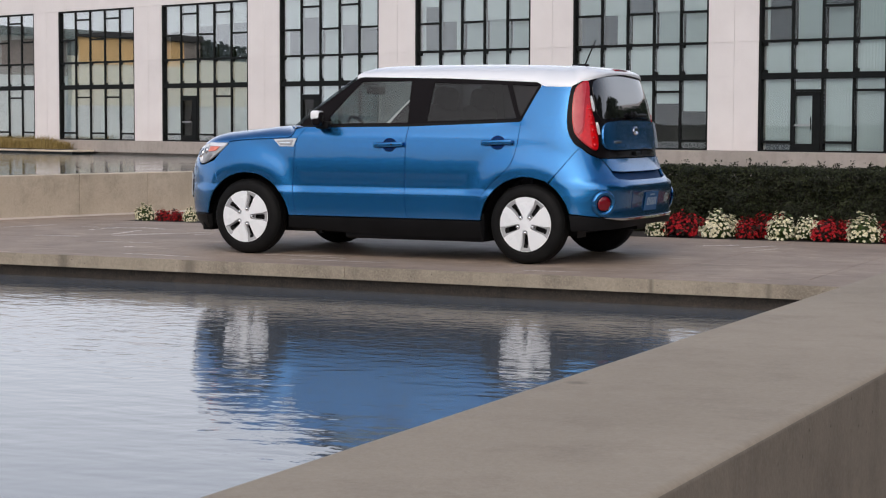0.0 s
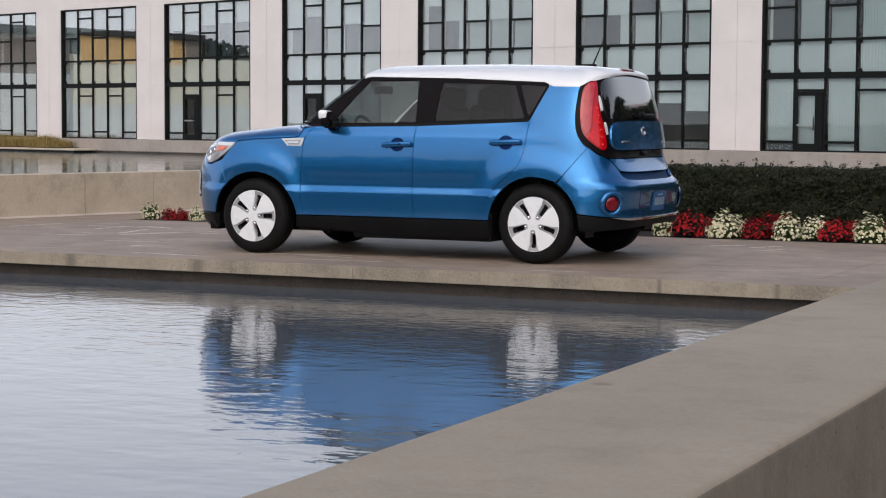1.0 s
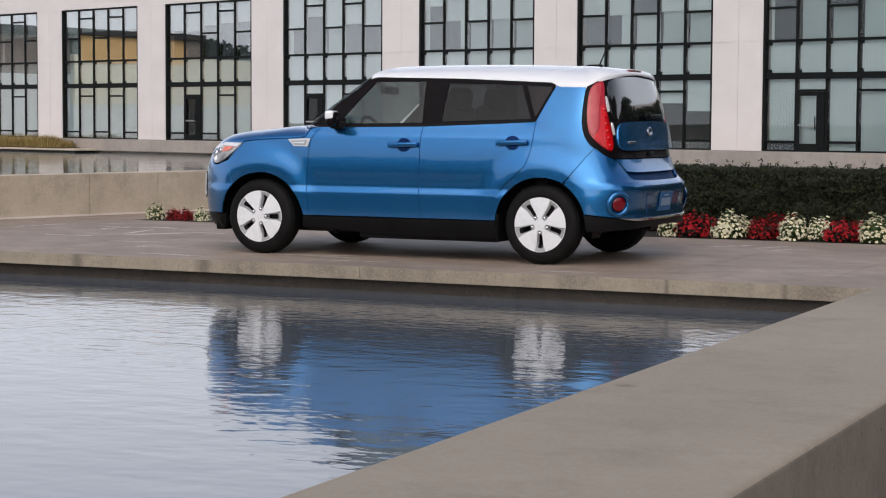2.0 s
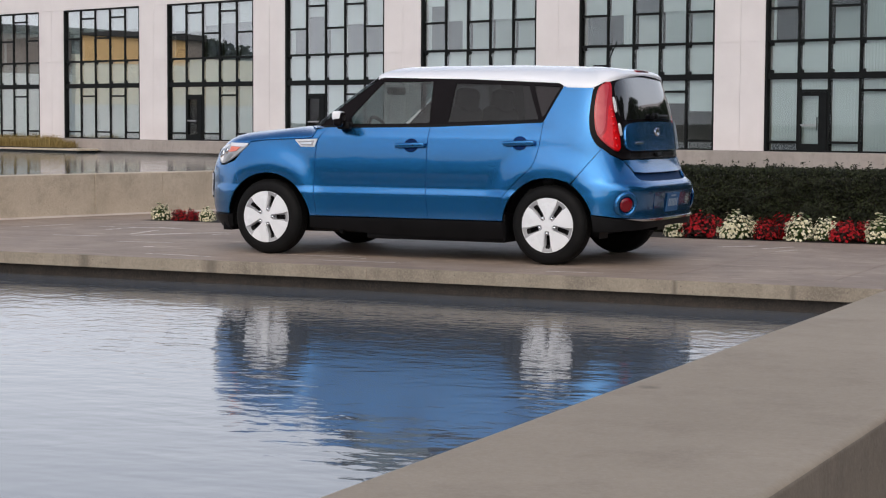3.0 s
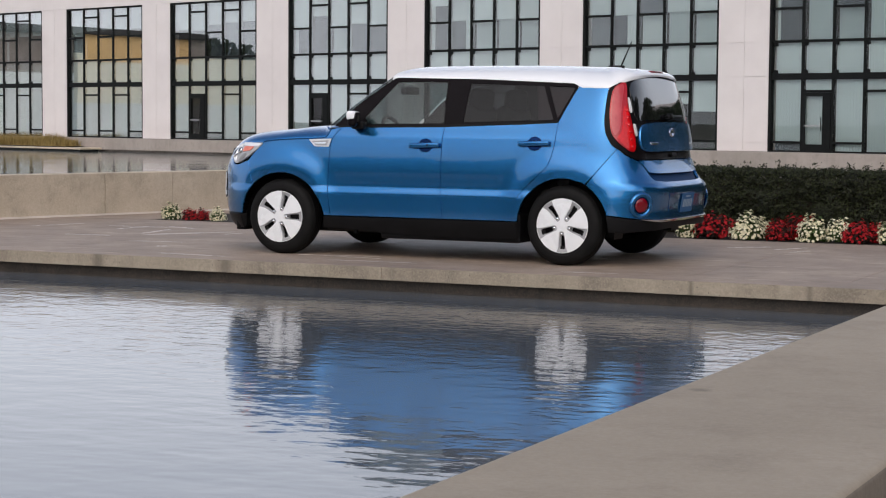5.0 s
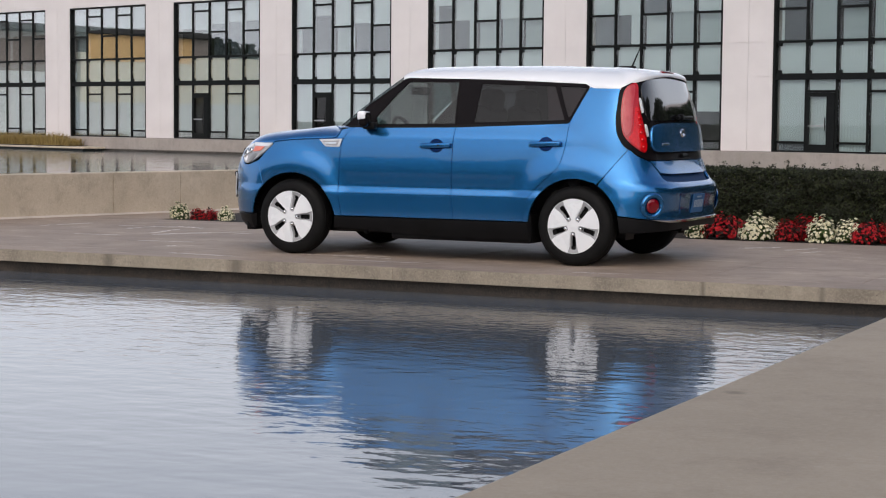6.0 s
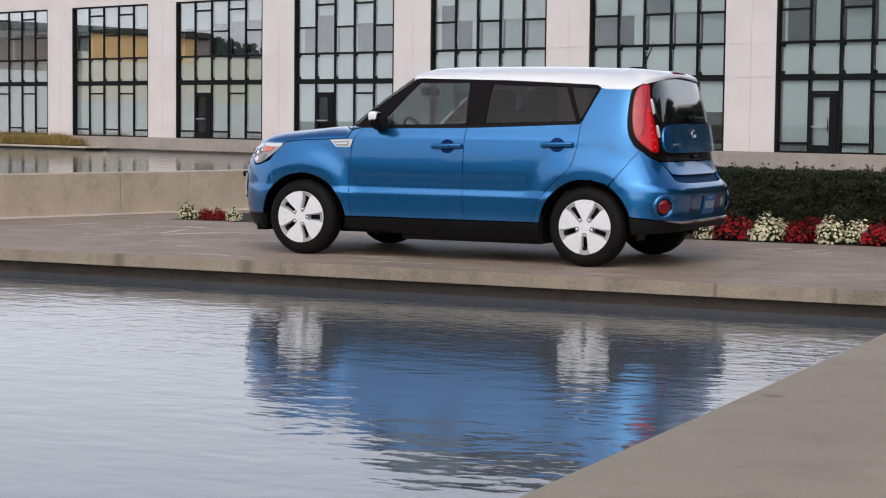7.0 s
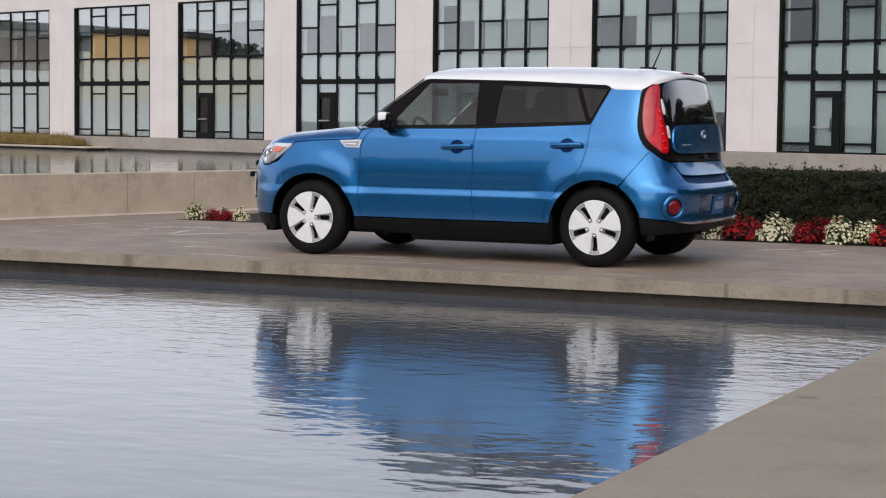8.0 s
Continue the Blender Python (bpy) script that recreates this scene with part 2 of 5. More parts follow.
M_HEDGE = leaf_material("hedge_leaves", (0.006, 0.008, 0.004), (0.048, 0.058, 0.021))
M_TWIG = surface("twigs", (0.020, 0.015, 0.010), (0.04, 0.03, 0.02), 5, 0.9)
M_LEAF = leaf_material("bedding_leaves", (0.030, 0.055, 0.014), (0.09, 0.14, 0.04))
M_BRONZE = leaf_material("bronze_leaves", (0.020, 0.010, 0.008), (0.060, 0.022, 0.016))
M_WHITEP = leaf_material("white_petals", (0.74, 0.69, 0.46), (0.90, 0.86, 0.68), 0.6, 0.2)
M_REDP = leaf_material("red_petals", (0.28, 0.003, 0.008), (0.58, 0.011, 0.018), 0.5, 0.2)
M_SOIL = surface("bed_soil", (0.016, 0.012, 0.009), (0.035, 0.026, 0.02), 6, 0.95, relief=0.01, fine=40)
M_GRASS = leaf_material("dry_grass", (0.22, 0.155, 0.05), (0.46, 0.34, 0.13), 0.7)
# tan raised towards bright orange: warm low sun put into the wall's colour
M_TAN = surface("sunlit_tan_plaster", (0.94, 0.60, 0.26), (0.97, 0.66, 0.31), 0.3, 0.8)
M_CREAM = surface("cream_plaster", (0.78, 0.72, 0.55), (0.86, 0.80, 0.64), 0.3, 0.8)
# for blocks added under the tan building to brighten the lower panes' reflections
M_PALE = surface("pale_reflector", (0.74, 0.77, 0.76), (0.82, 0.84, 0.83), 0.3, 0.8)
M_SLATE = surface("dark_roof", (0.04, 0.04, 0.042), (0.07, 0.07, 0.072), 0.3, 0.8)
M_WOOD = leaf_material("far_trees", (0.018, 0.030, 0.014), (0.045, 0.065, 0.028))

# ---- ground, pools and deck ----
WATER = -0.198
LAKE = -0.70
EDGE_Y = -1.724
ground = tagged(part("ground", box(-900, 900, -900, 900, -2.2, -1.4), M_GROUND), "flat dull earth running to the horizon", kind="structure")
bed = tagged(part("pool_floor", box(-46, 5.5, -20.5, EDGE_Y + 0.6, -0.95, -0.80), M_BED), "dark floor of the reflecting pool", kind="structure")


def sheet(x0, x1, y0, y1, z):
    bm = bmesh.new()
    bm.faces.new([bm.verts.new(v) for v in ((x0, y0, z), (x1, y0, z), (x1, y1, z), (x0, y1, z))])
    return bm


tagged(part("water_pool", sheet(-46, 5.44, -20.5, EDGE_Y + 0.5, WATER), M_WATER), "rippled reflecting pool water mirroring car and sky", kind="structure")
tagged(part("water_lake", sheet(-120, 60, 5.9, 120, LAKE), M_LAKE), "far rippled pond water mirroring the building", kind="structure")

# the deck: base, paving slabs and edge coping with narrow joints
deck = tagged(part("pavement", box(-70, 12.0, EDGE_Y + 0.45, 5.9, -0.95, -0.02), M_DECK), "weathered grey concrete deck between two pools", kind="structure")
COPING_Y, ROW_Y = -1.25, 0.195
JOINTS = [0.16 + 1.1733 * i for i in range(-17, 11)]
for a, b in zip(JOINTS, JOINTS[1:]):
    if b < -20 or a > 11.9:
        continue
    b = min(b, 12.0)
    for y0, y1 in ((COPING_Y, ROW_Y), (ROW_Y, 2.92)):
        part("slab", box(a - 0.03 + 0.0026, b - 0.03 - 0.0026, y0 + 0.002, y1 - 0.002, -0.102, 0.0, 0.003, 2), M_DECK, deck)
# the coping along the water, in longer pieces
COPING = [0.114 + 4.7 * i for i in range(-5, 4)]
for a, b in zip(COPING, COPING[1:]):
    a, b = max(a, -20.0), min(b, 11.97)
    if b - a < 0.1:
        continue
    stone = part("coping_stone", box(a + 0.0012, b - 0.0012, EDGE_Y, COPING_Y - 0.0006, -0.102, 0.0, 0.0026, 2), M_DECK, deck)
    stone.data.materials.append(M_EDGE)
    for f in stone.data.polygons:
        f.material_index = 1 if f.normal.y < -0.6 else 0

for a, b in ((-20.0, -13.1), (-13.1, -9.35), (-9.35, -5.2)):
    part("slab", box(a + 0.003, b - 0.003, 2.926, 5.9, -0.102, 0.0, 0.006), M_DECK, deck)


def chalk_mark(x0, y0, x1, y1, width, seed):
    """A thin uneven pale scuff lying on the deck."""
    rng = random.Random(seed)
    bm = bmesh.new()
    n = 14
    d = Vector((x1 - x0, y1 - y0))
    s = Vector((-d.y, d.x)).normalized()
    rows = []
    for i in range(n + 1):
        k = i / n
        w = 2.4 * width * (0.35 + 0.65 * rng.random()) * (0.3 if i in (0, n) else 1)
        c = Vector((x0, y0)) + d * k + s * rng.gauss(0, width * 0.4)
        rows.append([bm.verts.new((*(c + s * w * j), 0.0022)) for j in (-0.5, 0.5)])
    for a, b in zip(rows, rows[1:]):
        bm.faces.new((a[0], b[0], b[1], a[1]))
    bmesh.ops.recalc_face_normals(bm, faces=bm.faces[:])
    part("chalk_mark", bm, M_CHALK, deck, "pale scuff mark on the concrete")


for k, m in enumerate(((-4.87, 1.69, -4.17, 1.76, 0.03), (-3.73, 0.63, -3.14, 1.50, 0.035), (-3.83, 0.77, -3.95, 1.46, 0.03), (-2.67, -0.69, -2.60, -0.62, 0.04), (1.83, 1.84, 2.15, 2.14, 0.03), (2.26, 1.81, 2.48, 2.18, 0.025),
                       (2.47, 1.52, 2.59, 1.82, 0.02), (-0.91, -0.90, -0.26, -0.99, 0.02), (-5.5, 1.2, -5.33, 1.88, 0.03), (-2.2, -1.35, -1.5, -1.42, 0.02), (-0.6, -1.3, 0.2, -1.25, 0.018), (-3.3, -0.2, -2.75, -0.1, 0.022), (1.5, -1.45, 1.95, -1.40, 0.02), (-4.4, 0.3, -3.9, 0.36, 0.025),
                       (-4.47, 1.26, -4.40, 1.76, 0.035), (-3.68, 0.58, -3.29, 1.25, 0.030), (-4.24, 1.88, -3.83, 1.72, 0.035), (-1.11, -0.91, -0.39, -0.77, 0.022), (-1.03, -0.45, -0.89, -0.23, 0.020), (-3.07, 1.08, -3.00, 1.29, 0.030))):
    chalk_mark(*m, k)

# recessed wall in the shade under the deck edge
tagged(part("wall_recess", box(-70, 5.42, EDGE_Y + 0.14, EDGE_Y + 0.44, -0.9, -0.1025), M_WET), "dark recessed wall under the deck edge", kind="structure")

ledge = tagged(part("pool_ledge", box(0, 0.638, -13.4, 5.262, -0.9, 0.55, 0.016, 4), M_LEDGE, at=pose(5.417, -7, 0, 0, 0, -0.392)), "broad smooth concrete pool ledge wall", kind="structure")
tagged(part("pavement_side", box(5.95, 60, -20.4, -1.8, -0.5, -0.02), M_DECK), "concrete paving beside the ledge", kind="structure")
tagged(part("pavement_south", box(-70, 60, -90, -20.4, -0.9, -0.02), M_DECK), "concrete paving on the near bank of the pool", kind="structure")

ledge.data.materials.append(M_LEDGE_SHADED)
# upright faces take the streaked copy with shade in its colour
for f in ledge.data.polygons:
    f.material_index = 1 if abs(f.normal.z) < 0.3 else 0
    f.use_smooth = f.area < 1.0

# the wall of the upper pond
wall_at = pose(-6.18, 3.3, 0, 0, 0, -17)
pond_wall = tagged(new("pond_wall"), "pale weathered concrete pond wall with joints", kind="structure")
pond_wall.matrix_world = wall_at
edges = [-18.0, -14.3, -10.7, -7.1, -3.5, 0.12, 1.13, 3.72, 7.5]
for a, b in zip(edges, edges[1:]):
    part("wall_panel", box(-0.32, 0.0, a + (0.0015 if a == 1.13 else 0.004), b - (0.0015 if b == 1.13 else 0.004), -0.9, 0.490, 0.008 if a != 1.13 else 0.005), M_WALL, pond_wall)
part("base_strip", box(0.002, 0.03, -17.9, 7.4, -0.05, 0.020, 0.004), M_CHALK, pond_wall, "pale mortar strip along the wall's foot")
part("wall_core", box(-0.30, -0.02, -17.9, 7.4, -0.95, 0.45), M_WALL, pond_wall)


# ---- the office building ----
building = thing("office_building", pose(0, 50.349, 0, 0, 0, -18.616), "white office building with tall black gridded windows", "building")
PITCH, OPEN_W, FIRST = 9.104, 6.79, -58.585
TOP, PARAPET = 6.92, 8.1
COL = (OPEN_W - 0.20) / 5
M_CHROME_DULL = surface("dull_steel", (0.35, 0.35, 0.35), (0.45, 0.45, 0.45), 5, 0.4, metal=0.8)


# by bay, five columns: the hem's height (below zero: pale under, dark over), the backing that carries the pane's
# darkness, a lit strip's share
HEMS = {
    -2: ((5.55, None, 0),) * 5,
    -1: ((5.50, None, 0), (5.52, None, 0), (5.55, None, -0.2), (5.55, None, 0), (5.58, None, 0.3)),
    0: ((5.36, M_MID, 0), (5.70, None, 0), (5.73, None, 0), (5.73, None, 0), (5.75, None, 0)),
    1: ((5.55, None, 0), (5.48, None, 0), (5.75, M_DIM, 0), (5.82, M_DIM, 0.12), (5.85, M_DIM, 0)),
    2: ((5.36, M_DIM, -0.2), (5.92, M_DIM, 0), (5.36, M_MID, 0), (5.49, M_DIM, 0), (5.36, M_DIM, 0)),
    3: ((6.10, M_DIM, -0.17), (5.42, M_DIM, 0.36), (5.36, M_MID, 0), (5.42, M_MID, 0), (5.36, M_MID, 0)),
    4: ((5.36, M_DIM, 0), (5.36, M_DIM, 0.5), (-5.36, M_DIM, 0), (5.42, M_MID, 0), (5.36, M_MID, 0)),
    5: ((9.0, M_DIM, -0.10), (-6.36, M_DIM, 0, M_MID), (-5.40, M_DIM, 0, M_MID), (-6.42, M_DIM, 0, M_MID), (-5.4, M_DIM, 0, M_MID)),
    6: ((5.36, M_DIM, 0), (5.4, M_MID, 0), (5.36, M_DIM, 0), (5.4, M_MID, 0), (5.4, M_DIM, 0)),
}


def office_window(i):
    """One tall window bay: black frame, mullions, transoms, glass panes and blinds behind."""
    rng = random.Random(40 + i)
    w = part("window", box(0, 0.10, 0.02, 0.24, 0, TOP), M_FRAME, building, "tall black gridded window with pale blinds")
    w.matrix_basis = Matrix.Translation((FIRST + PITCH * i, 0, 0))
    part("frame", box(OPEN_W - 0.10, OPEN_W, 0.02, 0.24, 0, TOP), M_FRAME, w)
    part("frame", box(0.10, OPEN_W - 0.10, 0.02, 0.24, TOP - 0.08, TOP), M_FRAME, w)
    part("frame", box(0.10, OPEN_W - 0.10, 0.05, 0.24, 0, 0.06), M_FRAME, w)
    part("transom", box(0.10, OPEN_W - 0.10, 0.06, 0.24, 2.70, 2.94), M_FRAME, w)
    part("transom", box(0.10, OPEN_W - 0.10, 0.08, 0.24, 4.08, 4.18), M_FRAME, w)
    part("room", box(0.11, OPEN_W - 0.11, 1.2, 1.3, 0, TOP), M_ROOM, w, "near-black sheet, the unlit room's darkness put into its colour")
    door_col = {1: 1, 2: 1, 3: 1, 5: 1}.get(i, -1)
    for c in range(5):
        x0, x1 = 0.10 + COL * c, 0.10 + COL * (c + 1)
        if c:
            part("mullion", box(x0 - 0.042, x0 + 0.042, 0.105, 0.235, 0.06, TOP - 0.08), M_FRAME, w)
        odd = c % 2 == 0
        up = 5.36 if odd else 6.42
        low = 0.36 if odd else 2.27
        part("transom", box(x0 + 0.042, x1 - 0.042, 0.09, 0.23, up - 0.045, up + 0.045), M_FRAME, w)
        part("transom", box(x0 + 0.042, x1 - 0.042, 0.09, 0.23, low - 0.045, low + 0.045), M_FRAME, w)
        rows = ((0.06, low - 0.045), (low + 0.045, 2.70), (2.94, 4.08), (4.18, up - 0.045), (up + 0.045, TOP - 0.08))
        for k, (z0, z1) in enumerate(rows):
            part("pane", box(x0 + 0.042, x1 - 0.042, 0.15, 0.16, z0, z1), M_DOORGLASS if k == 0 and c == door_col and i in (1, 2) else M_PANE, w)
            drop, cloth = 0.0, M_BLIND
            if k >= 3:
                # the blind hangs to its hem; below it the room sheet or a backing coloured as dim glass
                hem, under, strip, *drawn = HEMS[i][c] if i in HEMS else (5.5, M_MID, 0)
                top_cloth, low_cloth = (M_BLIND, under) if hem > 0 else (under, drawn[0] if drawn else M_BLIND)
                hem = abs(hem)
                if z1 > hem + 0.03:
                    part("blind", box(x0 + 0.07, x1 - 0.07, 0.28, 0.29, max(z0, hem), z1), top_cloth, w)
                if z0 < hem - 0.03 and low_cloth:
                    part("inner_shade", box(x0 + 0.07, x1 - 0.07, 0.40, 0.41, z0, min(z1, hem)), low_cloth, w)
                # pale cloth strip: the lit part of a dim pane put into colour
                if strip and z0 < hem - 0.03:
                    wide = (x1 - x0 - 0.14) * abs(strip)
                    a = x0 + 0.07 if strip < 0 else x1 - 0.07 - wide
                    part("blind_edge", box(a, a + wide, 0.33, 0.34, z0, min(z1, hem)), M_BLIND, w)
                continue
            if i == 4 and c >= 3 and k < 2 and (k == 0 or c == 4):
                drop = 1.75 if c == 3 else 1.1 if k == 1 else 5.0
            if k == 0 and c == door_col:
                # glazed door with a wide dark frame
                d = part("door", box(x0 + 0.06, x0 + 0.16, 0.08, 0.14, 0.06, low - 0.05), M_FRAME, w, "black-framed glass door")
                part("door_rail", box(x0 + 0.16, x1 - 0.40, 0.08, 0.14, low - 0.20, low - 0.05), M_FRAME, d)
                part("door_rail", box(x0 + 0.16, x1 - 0.40, 0.08, 0.14, 0.06, 0.30), M_FRAME, d)
                part("door_stile", box(x1 - 0.40, x1 - 0.06, 0.08, 0.14, 0.06, low - 0.05), M_FRAME, d)
                part("handle", box(x1 - 0.44, x1 - 0.41, 0.02, 0.05, 0.8, 1.3), M_FRAME, d)
                part("push_bar", box(x0 + 0.16, x1 - 0.40, 0.05, 0.075, 0.96, 1.02), M_CHROME_DULL, d)
                if i in (1, 2):
                    continue
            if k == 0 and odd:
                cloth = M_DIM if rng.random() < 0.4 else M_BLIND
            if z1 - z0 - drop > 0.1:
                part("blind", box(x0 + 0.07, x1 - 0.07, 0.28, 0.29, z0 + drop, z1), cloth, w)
            if k == 2:
                for zc in (z0 + 0.06, z1 - 0.06):
                    part("bracket", box(x0 + 0.042, x0 + 0.19, 0.11, 0.21, zc - 0.06, zc + 0.06), M_FRAME, w)


for i in range(-2, 10):
    office_window(i)
for i in range(-3, 10):
    x0 = FIRST + PITCH * i + OPEN_W
    x1 = FIRST + PITCH * (i + 1)
    p = part("pillar", box(x0, x1, 0.03, 0.6, 0, PARAPET), M_FACADE, building)
    levels = (0, 0.33, 2.83, 4.13, TOP)
    mid = x0 + (x1 - x0) * 0.52
    for z0, z1 in zip(levels, levels[1:]):
        part("facing", box(x0 + 0.002, mid - 0.006, 0, 0.028, z0 + 0.006, z1 - 0.006), M_FACADE, p)
        part("facing", box(mid + 0.006, x1 - 0.002, 0, 0.028, z0 + 0.006, z1 - 0.006), M_FACADE, p)
    h = part("header", box(x1, x1 + OPEN_W, 0.03, 0.6, TOP, PARAPET), M_FACADE, building)
    for k in range(3):
        part("facing", box(x0 + 0.002 + k * 3.035, x0 - 0.006 + (k + 1) * 3.035, 0, 0.028, TOP + 0.006, PARAPET), M_FACADE, h)
part("roof", box(FIRST - 3 * PITCH, FIRST + 10 * PITCH, 0.6, 30, PARAPET - 0.4, PARAPET - 0.1), M_FACADE, building)
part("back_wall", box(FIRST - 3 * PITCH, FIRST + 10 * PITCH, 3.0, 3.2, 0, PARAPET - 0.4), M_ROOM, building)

plinth = tagged(part("wall_plinth", box(FIRST - 4 * PITCH, FIRST + 11 * PITCH, -1.2, 3.4, -0.60, -0.004, 0.02), M_PLINTH), "low grey concrete wall along the building's foot", kind="structure")
plinth.matrix_world = building.matrix_world.copy()
foot = tagged(part("wall_footing", box(FIRST - 4 * PITCH, FIRST + 11 * PITCH, -0.9, 3.4, -2.0, -0.604), M_PLINTH), "dark recessed footing over the water", kind="structure")
foot.matrix_world = building.matrix_world.copy()

# planted island by the building's foot
island = thing("planter", building.matrix_world.copy(), "low concrete planter with dry grass in the pond", "planter")
part("slab", box(-95, -53.7, -2.6, -1.21, -0.60, -0.50, 0.02), M_WALL, island)
part("base", box(-94.8, -54.0, -2.4, -1.22, -2.0, -0.605), M_BED, island)
part("soil", box(-94.5, -55.2, -2.4, -1.25, -0.52, -0.46, 0.02), M_SOIL, island)


def blades(count, spots, height, width, lean, rng):
    verts, faces = [], []
    for _ in range(count):
        x, y, z, h = spots(rng)
        a, b = rng.uniform(0, math.tau), rng.uniform(0.1, lean)
        k = len(verts)
        w = width * rng.uniform(0.6, 1.2)
        h *= height * rng.uniform(0.55, 1.15)
        dx, dy = math.cos(a), math.sin(a)
        for f, ww in ((0, 1.0), (0.55, 0.8), (1.0, 0.1)):
            off = b * h * f * f
            verts += [(x + dx * off - dy * w * ww, y + dy * off + dx * w * ww, z + h * f), (x + dx * off + dy * w * ww, y + dy * off - dx * w * ww, z + h * f)]
        faces += [(k, k + 1, k + 3, k + 2), (k + 2, k + 3, k + 5, k + 4)]
    me = bpy.data.meshes.new("blades")
    me.from_pydata(verts, [], faces)
    me.materials.append(M_GRASS)
    return me


def island_spot(rng):
    x = rng.uniform(-78, -55.4)
    return x, rng.uniform(-2.35, -1.35), -0.46, min(1.0, 0.7 + (-55.4 - x) / 4) * (0.8 + 0.4 * noise.noise((x * 0.9, 0, 3)))


grass = part("grass", blades(9000, island_spot, 0.72, 0.014, 0.8, random.Random(5)), M_GRASS)
grass.matrix_world = building.matrix_world.copy()
tagged(grass, "tufts of yellow-green dry ornamental grass", "grass", kind="stuff")

# across the ponds a tan building; unseen trees added to darken light and reflections
annex = thing("tan_building", pose(-118, 56, 0, 0, 0, 64), "tan plastered low building with a dark roof", "building")
part("wall", box(-29, -2, -6, 6, 2.3, 6.6), M_CREAM, annex)
part("reflection_block", box(-29, -2, -5.9, 6, -2, 2.3), M_PALE, annex, "pale block added to brighten the window reflections")
part("wing", box(-2, 40, -5.5, 6, 4.8, 8.1), M_PLINTH, annex, "grey wing of the building")
part("wing_reflection_block", box(-2, 40, -5.5, 6, -2, 4.8), M_PALE, annex, "pale block under the wing, added to brighten the window reflections")
part("upper_storey", box(-15.7, -2.8, -6.05, 6, 5.9, 8.2), M_TAN, annex)
part("clerestory", box(-2.8, -2, -5.9, 6, 6.6, 8.2), M_SLATE, annex)
part("end_wall", box(-18, -15.7, -5.9, 6, 6.6, 8.2), M_PLINTH, annex)
part("roof", box(-18, 41, -6.4, 7, 8.2, 8.8, 0.1), M_SLATE, annex)


def tree_belt():
    rng = random.Random(9)
    verts, faces = [], []
    for i in range(5200):
        a = radians(rng.uniform(226, 372))
        crest = 5.0 + 2.5 * noise.noise((math.cos(a) * 7, math.sin(a) * 7, 1)) + 1.5 * noise.noise((math.cos(a) * 25, math.sin(a) * 25, 5))
        r = 62 + rng.uniform(-4, 4)
        c = Vector((r * math.cos(a) + 4, r * math.sin(a) - 8, rng.uniform(-1.4, max(2.0, crest))))
        s = rng.uniform(0.5, 1.3)
        k = len(verts)
        u, v = Vector((rng.gauss(0, 1), rng.gauss(0, 1), rng.gauss(0, 1))).normalized(), Vector((rng.gauss(0, 1), rng.gauss(0, 1), rng.gauss(0, 1))).normalized()
        verts += [c + u * s, c + v * s, c - u * s, c - v * s]
        faces.append((k, k + 1, k + 2, k + 3))
    me = bpy.data.meshes.new("belt")
    me.from_pydata(verts, [], faces)
    me.materials.append(M_WOOD)
    return me


# out of view: added to cut the light on the car's flank
tagged(part("backdrop", tree_belt(), M_WOOD), "unseen dark belt of leaf clumps added to cut light and darken reflections", kind="structure")


def grove(seed, count, path, crest, leaves=M_WOOD, clump=1.0):
    """A mass of leafy clumps along a line of (x, y) points."""
    rng = random.Random(seed)
    verts, faces = [], []
    for i in range(count):
        k = rng.random() * (len(path) - 1)
        j = int(k)
        (x0, y0), (x1, y1) = path[j], path[j + 1]
        x, y = x0 + (x1 - x0) * (k - j) + rng.uniform(-2.5, 2.5), y0 + (y1 - y0) * (k - j) + rng.uniform(-2.5, 2.5)
        c = Vector((x, y, rng.uniform(-0.4, crest * (1 + 0.22 * noise.noise((x * 0.12, y * 0.12, 2)) + 0.10 * noise.noise((x * 0.5, y * 0.5, 6))))))
        s = rng.uniform(0.5, 1.2) * clump
        u, v = Vector((rng.gauss(0, 1), rng.gauss(0, 1), rng.gauss(0, 1))).normalized(), Vector((rng.gauss(0, 1), rng.gauss(0, 1), rng.gauss(0, 1))).normalized()
        q = len(verts)
        verts += [c + u * s, c + v * s, c - u * s, c - v * s]
        faces.append((q, q + 1, q + 2, q + 3))
    me = bpy.data.meshes.new("grove")
    me.from_pydata(verts, [], faces)
    me.materials.append(leaves)
    return me


# unseen masses placed to darken the car's reflections; the copse shows in the windows
tagged(part("backdrop_grove", grove(19, 14000, [(21, 0), (26, 10), (29, 22)], 12.5, M_WOOD, 0.6), M_WOOD), "unseen dark trees added to darken the car's rear and the ledge side", kind="structure")
tagged(part("backdrop_thicket", grove(20, 12000, [(29, 22), (20, 30), (16, 32)], 7.6, M_WOOD, 0.5), M_WOOD), "unseen dark trees added for the rear window's dark reflection", kind="structure")
tagged(part("backdrop_shrubs", grove(22, 6000, [(16, 32), (8, 35)], 5.6, M_WOOD, 0.5), M_WOOD), "unseen lower shrubs added for the rear window's dark reflection", kind="structure")
tagged(part("backdrop_copse", grove(21, 9000, [(-137, 36), (-141, 26)], 8.0, M_WOOD, 0.4), M_WOOD), "trees behind the tan building", kind="structure")
tagged(part("backdrop_bank", grove(23, 6000, [(-40, -20), (-22, -27), (-9, -31), (-1, -33)], 3.6), M_WOOD), "unseen trees added to darken the reflection in the car's flank", kind="structure")

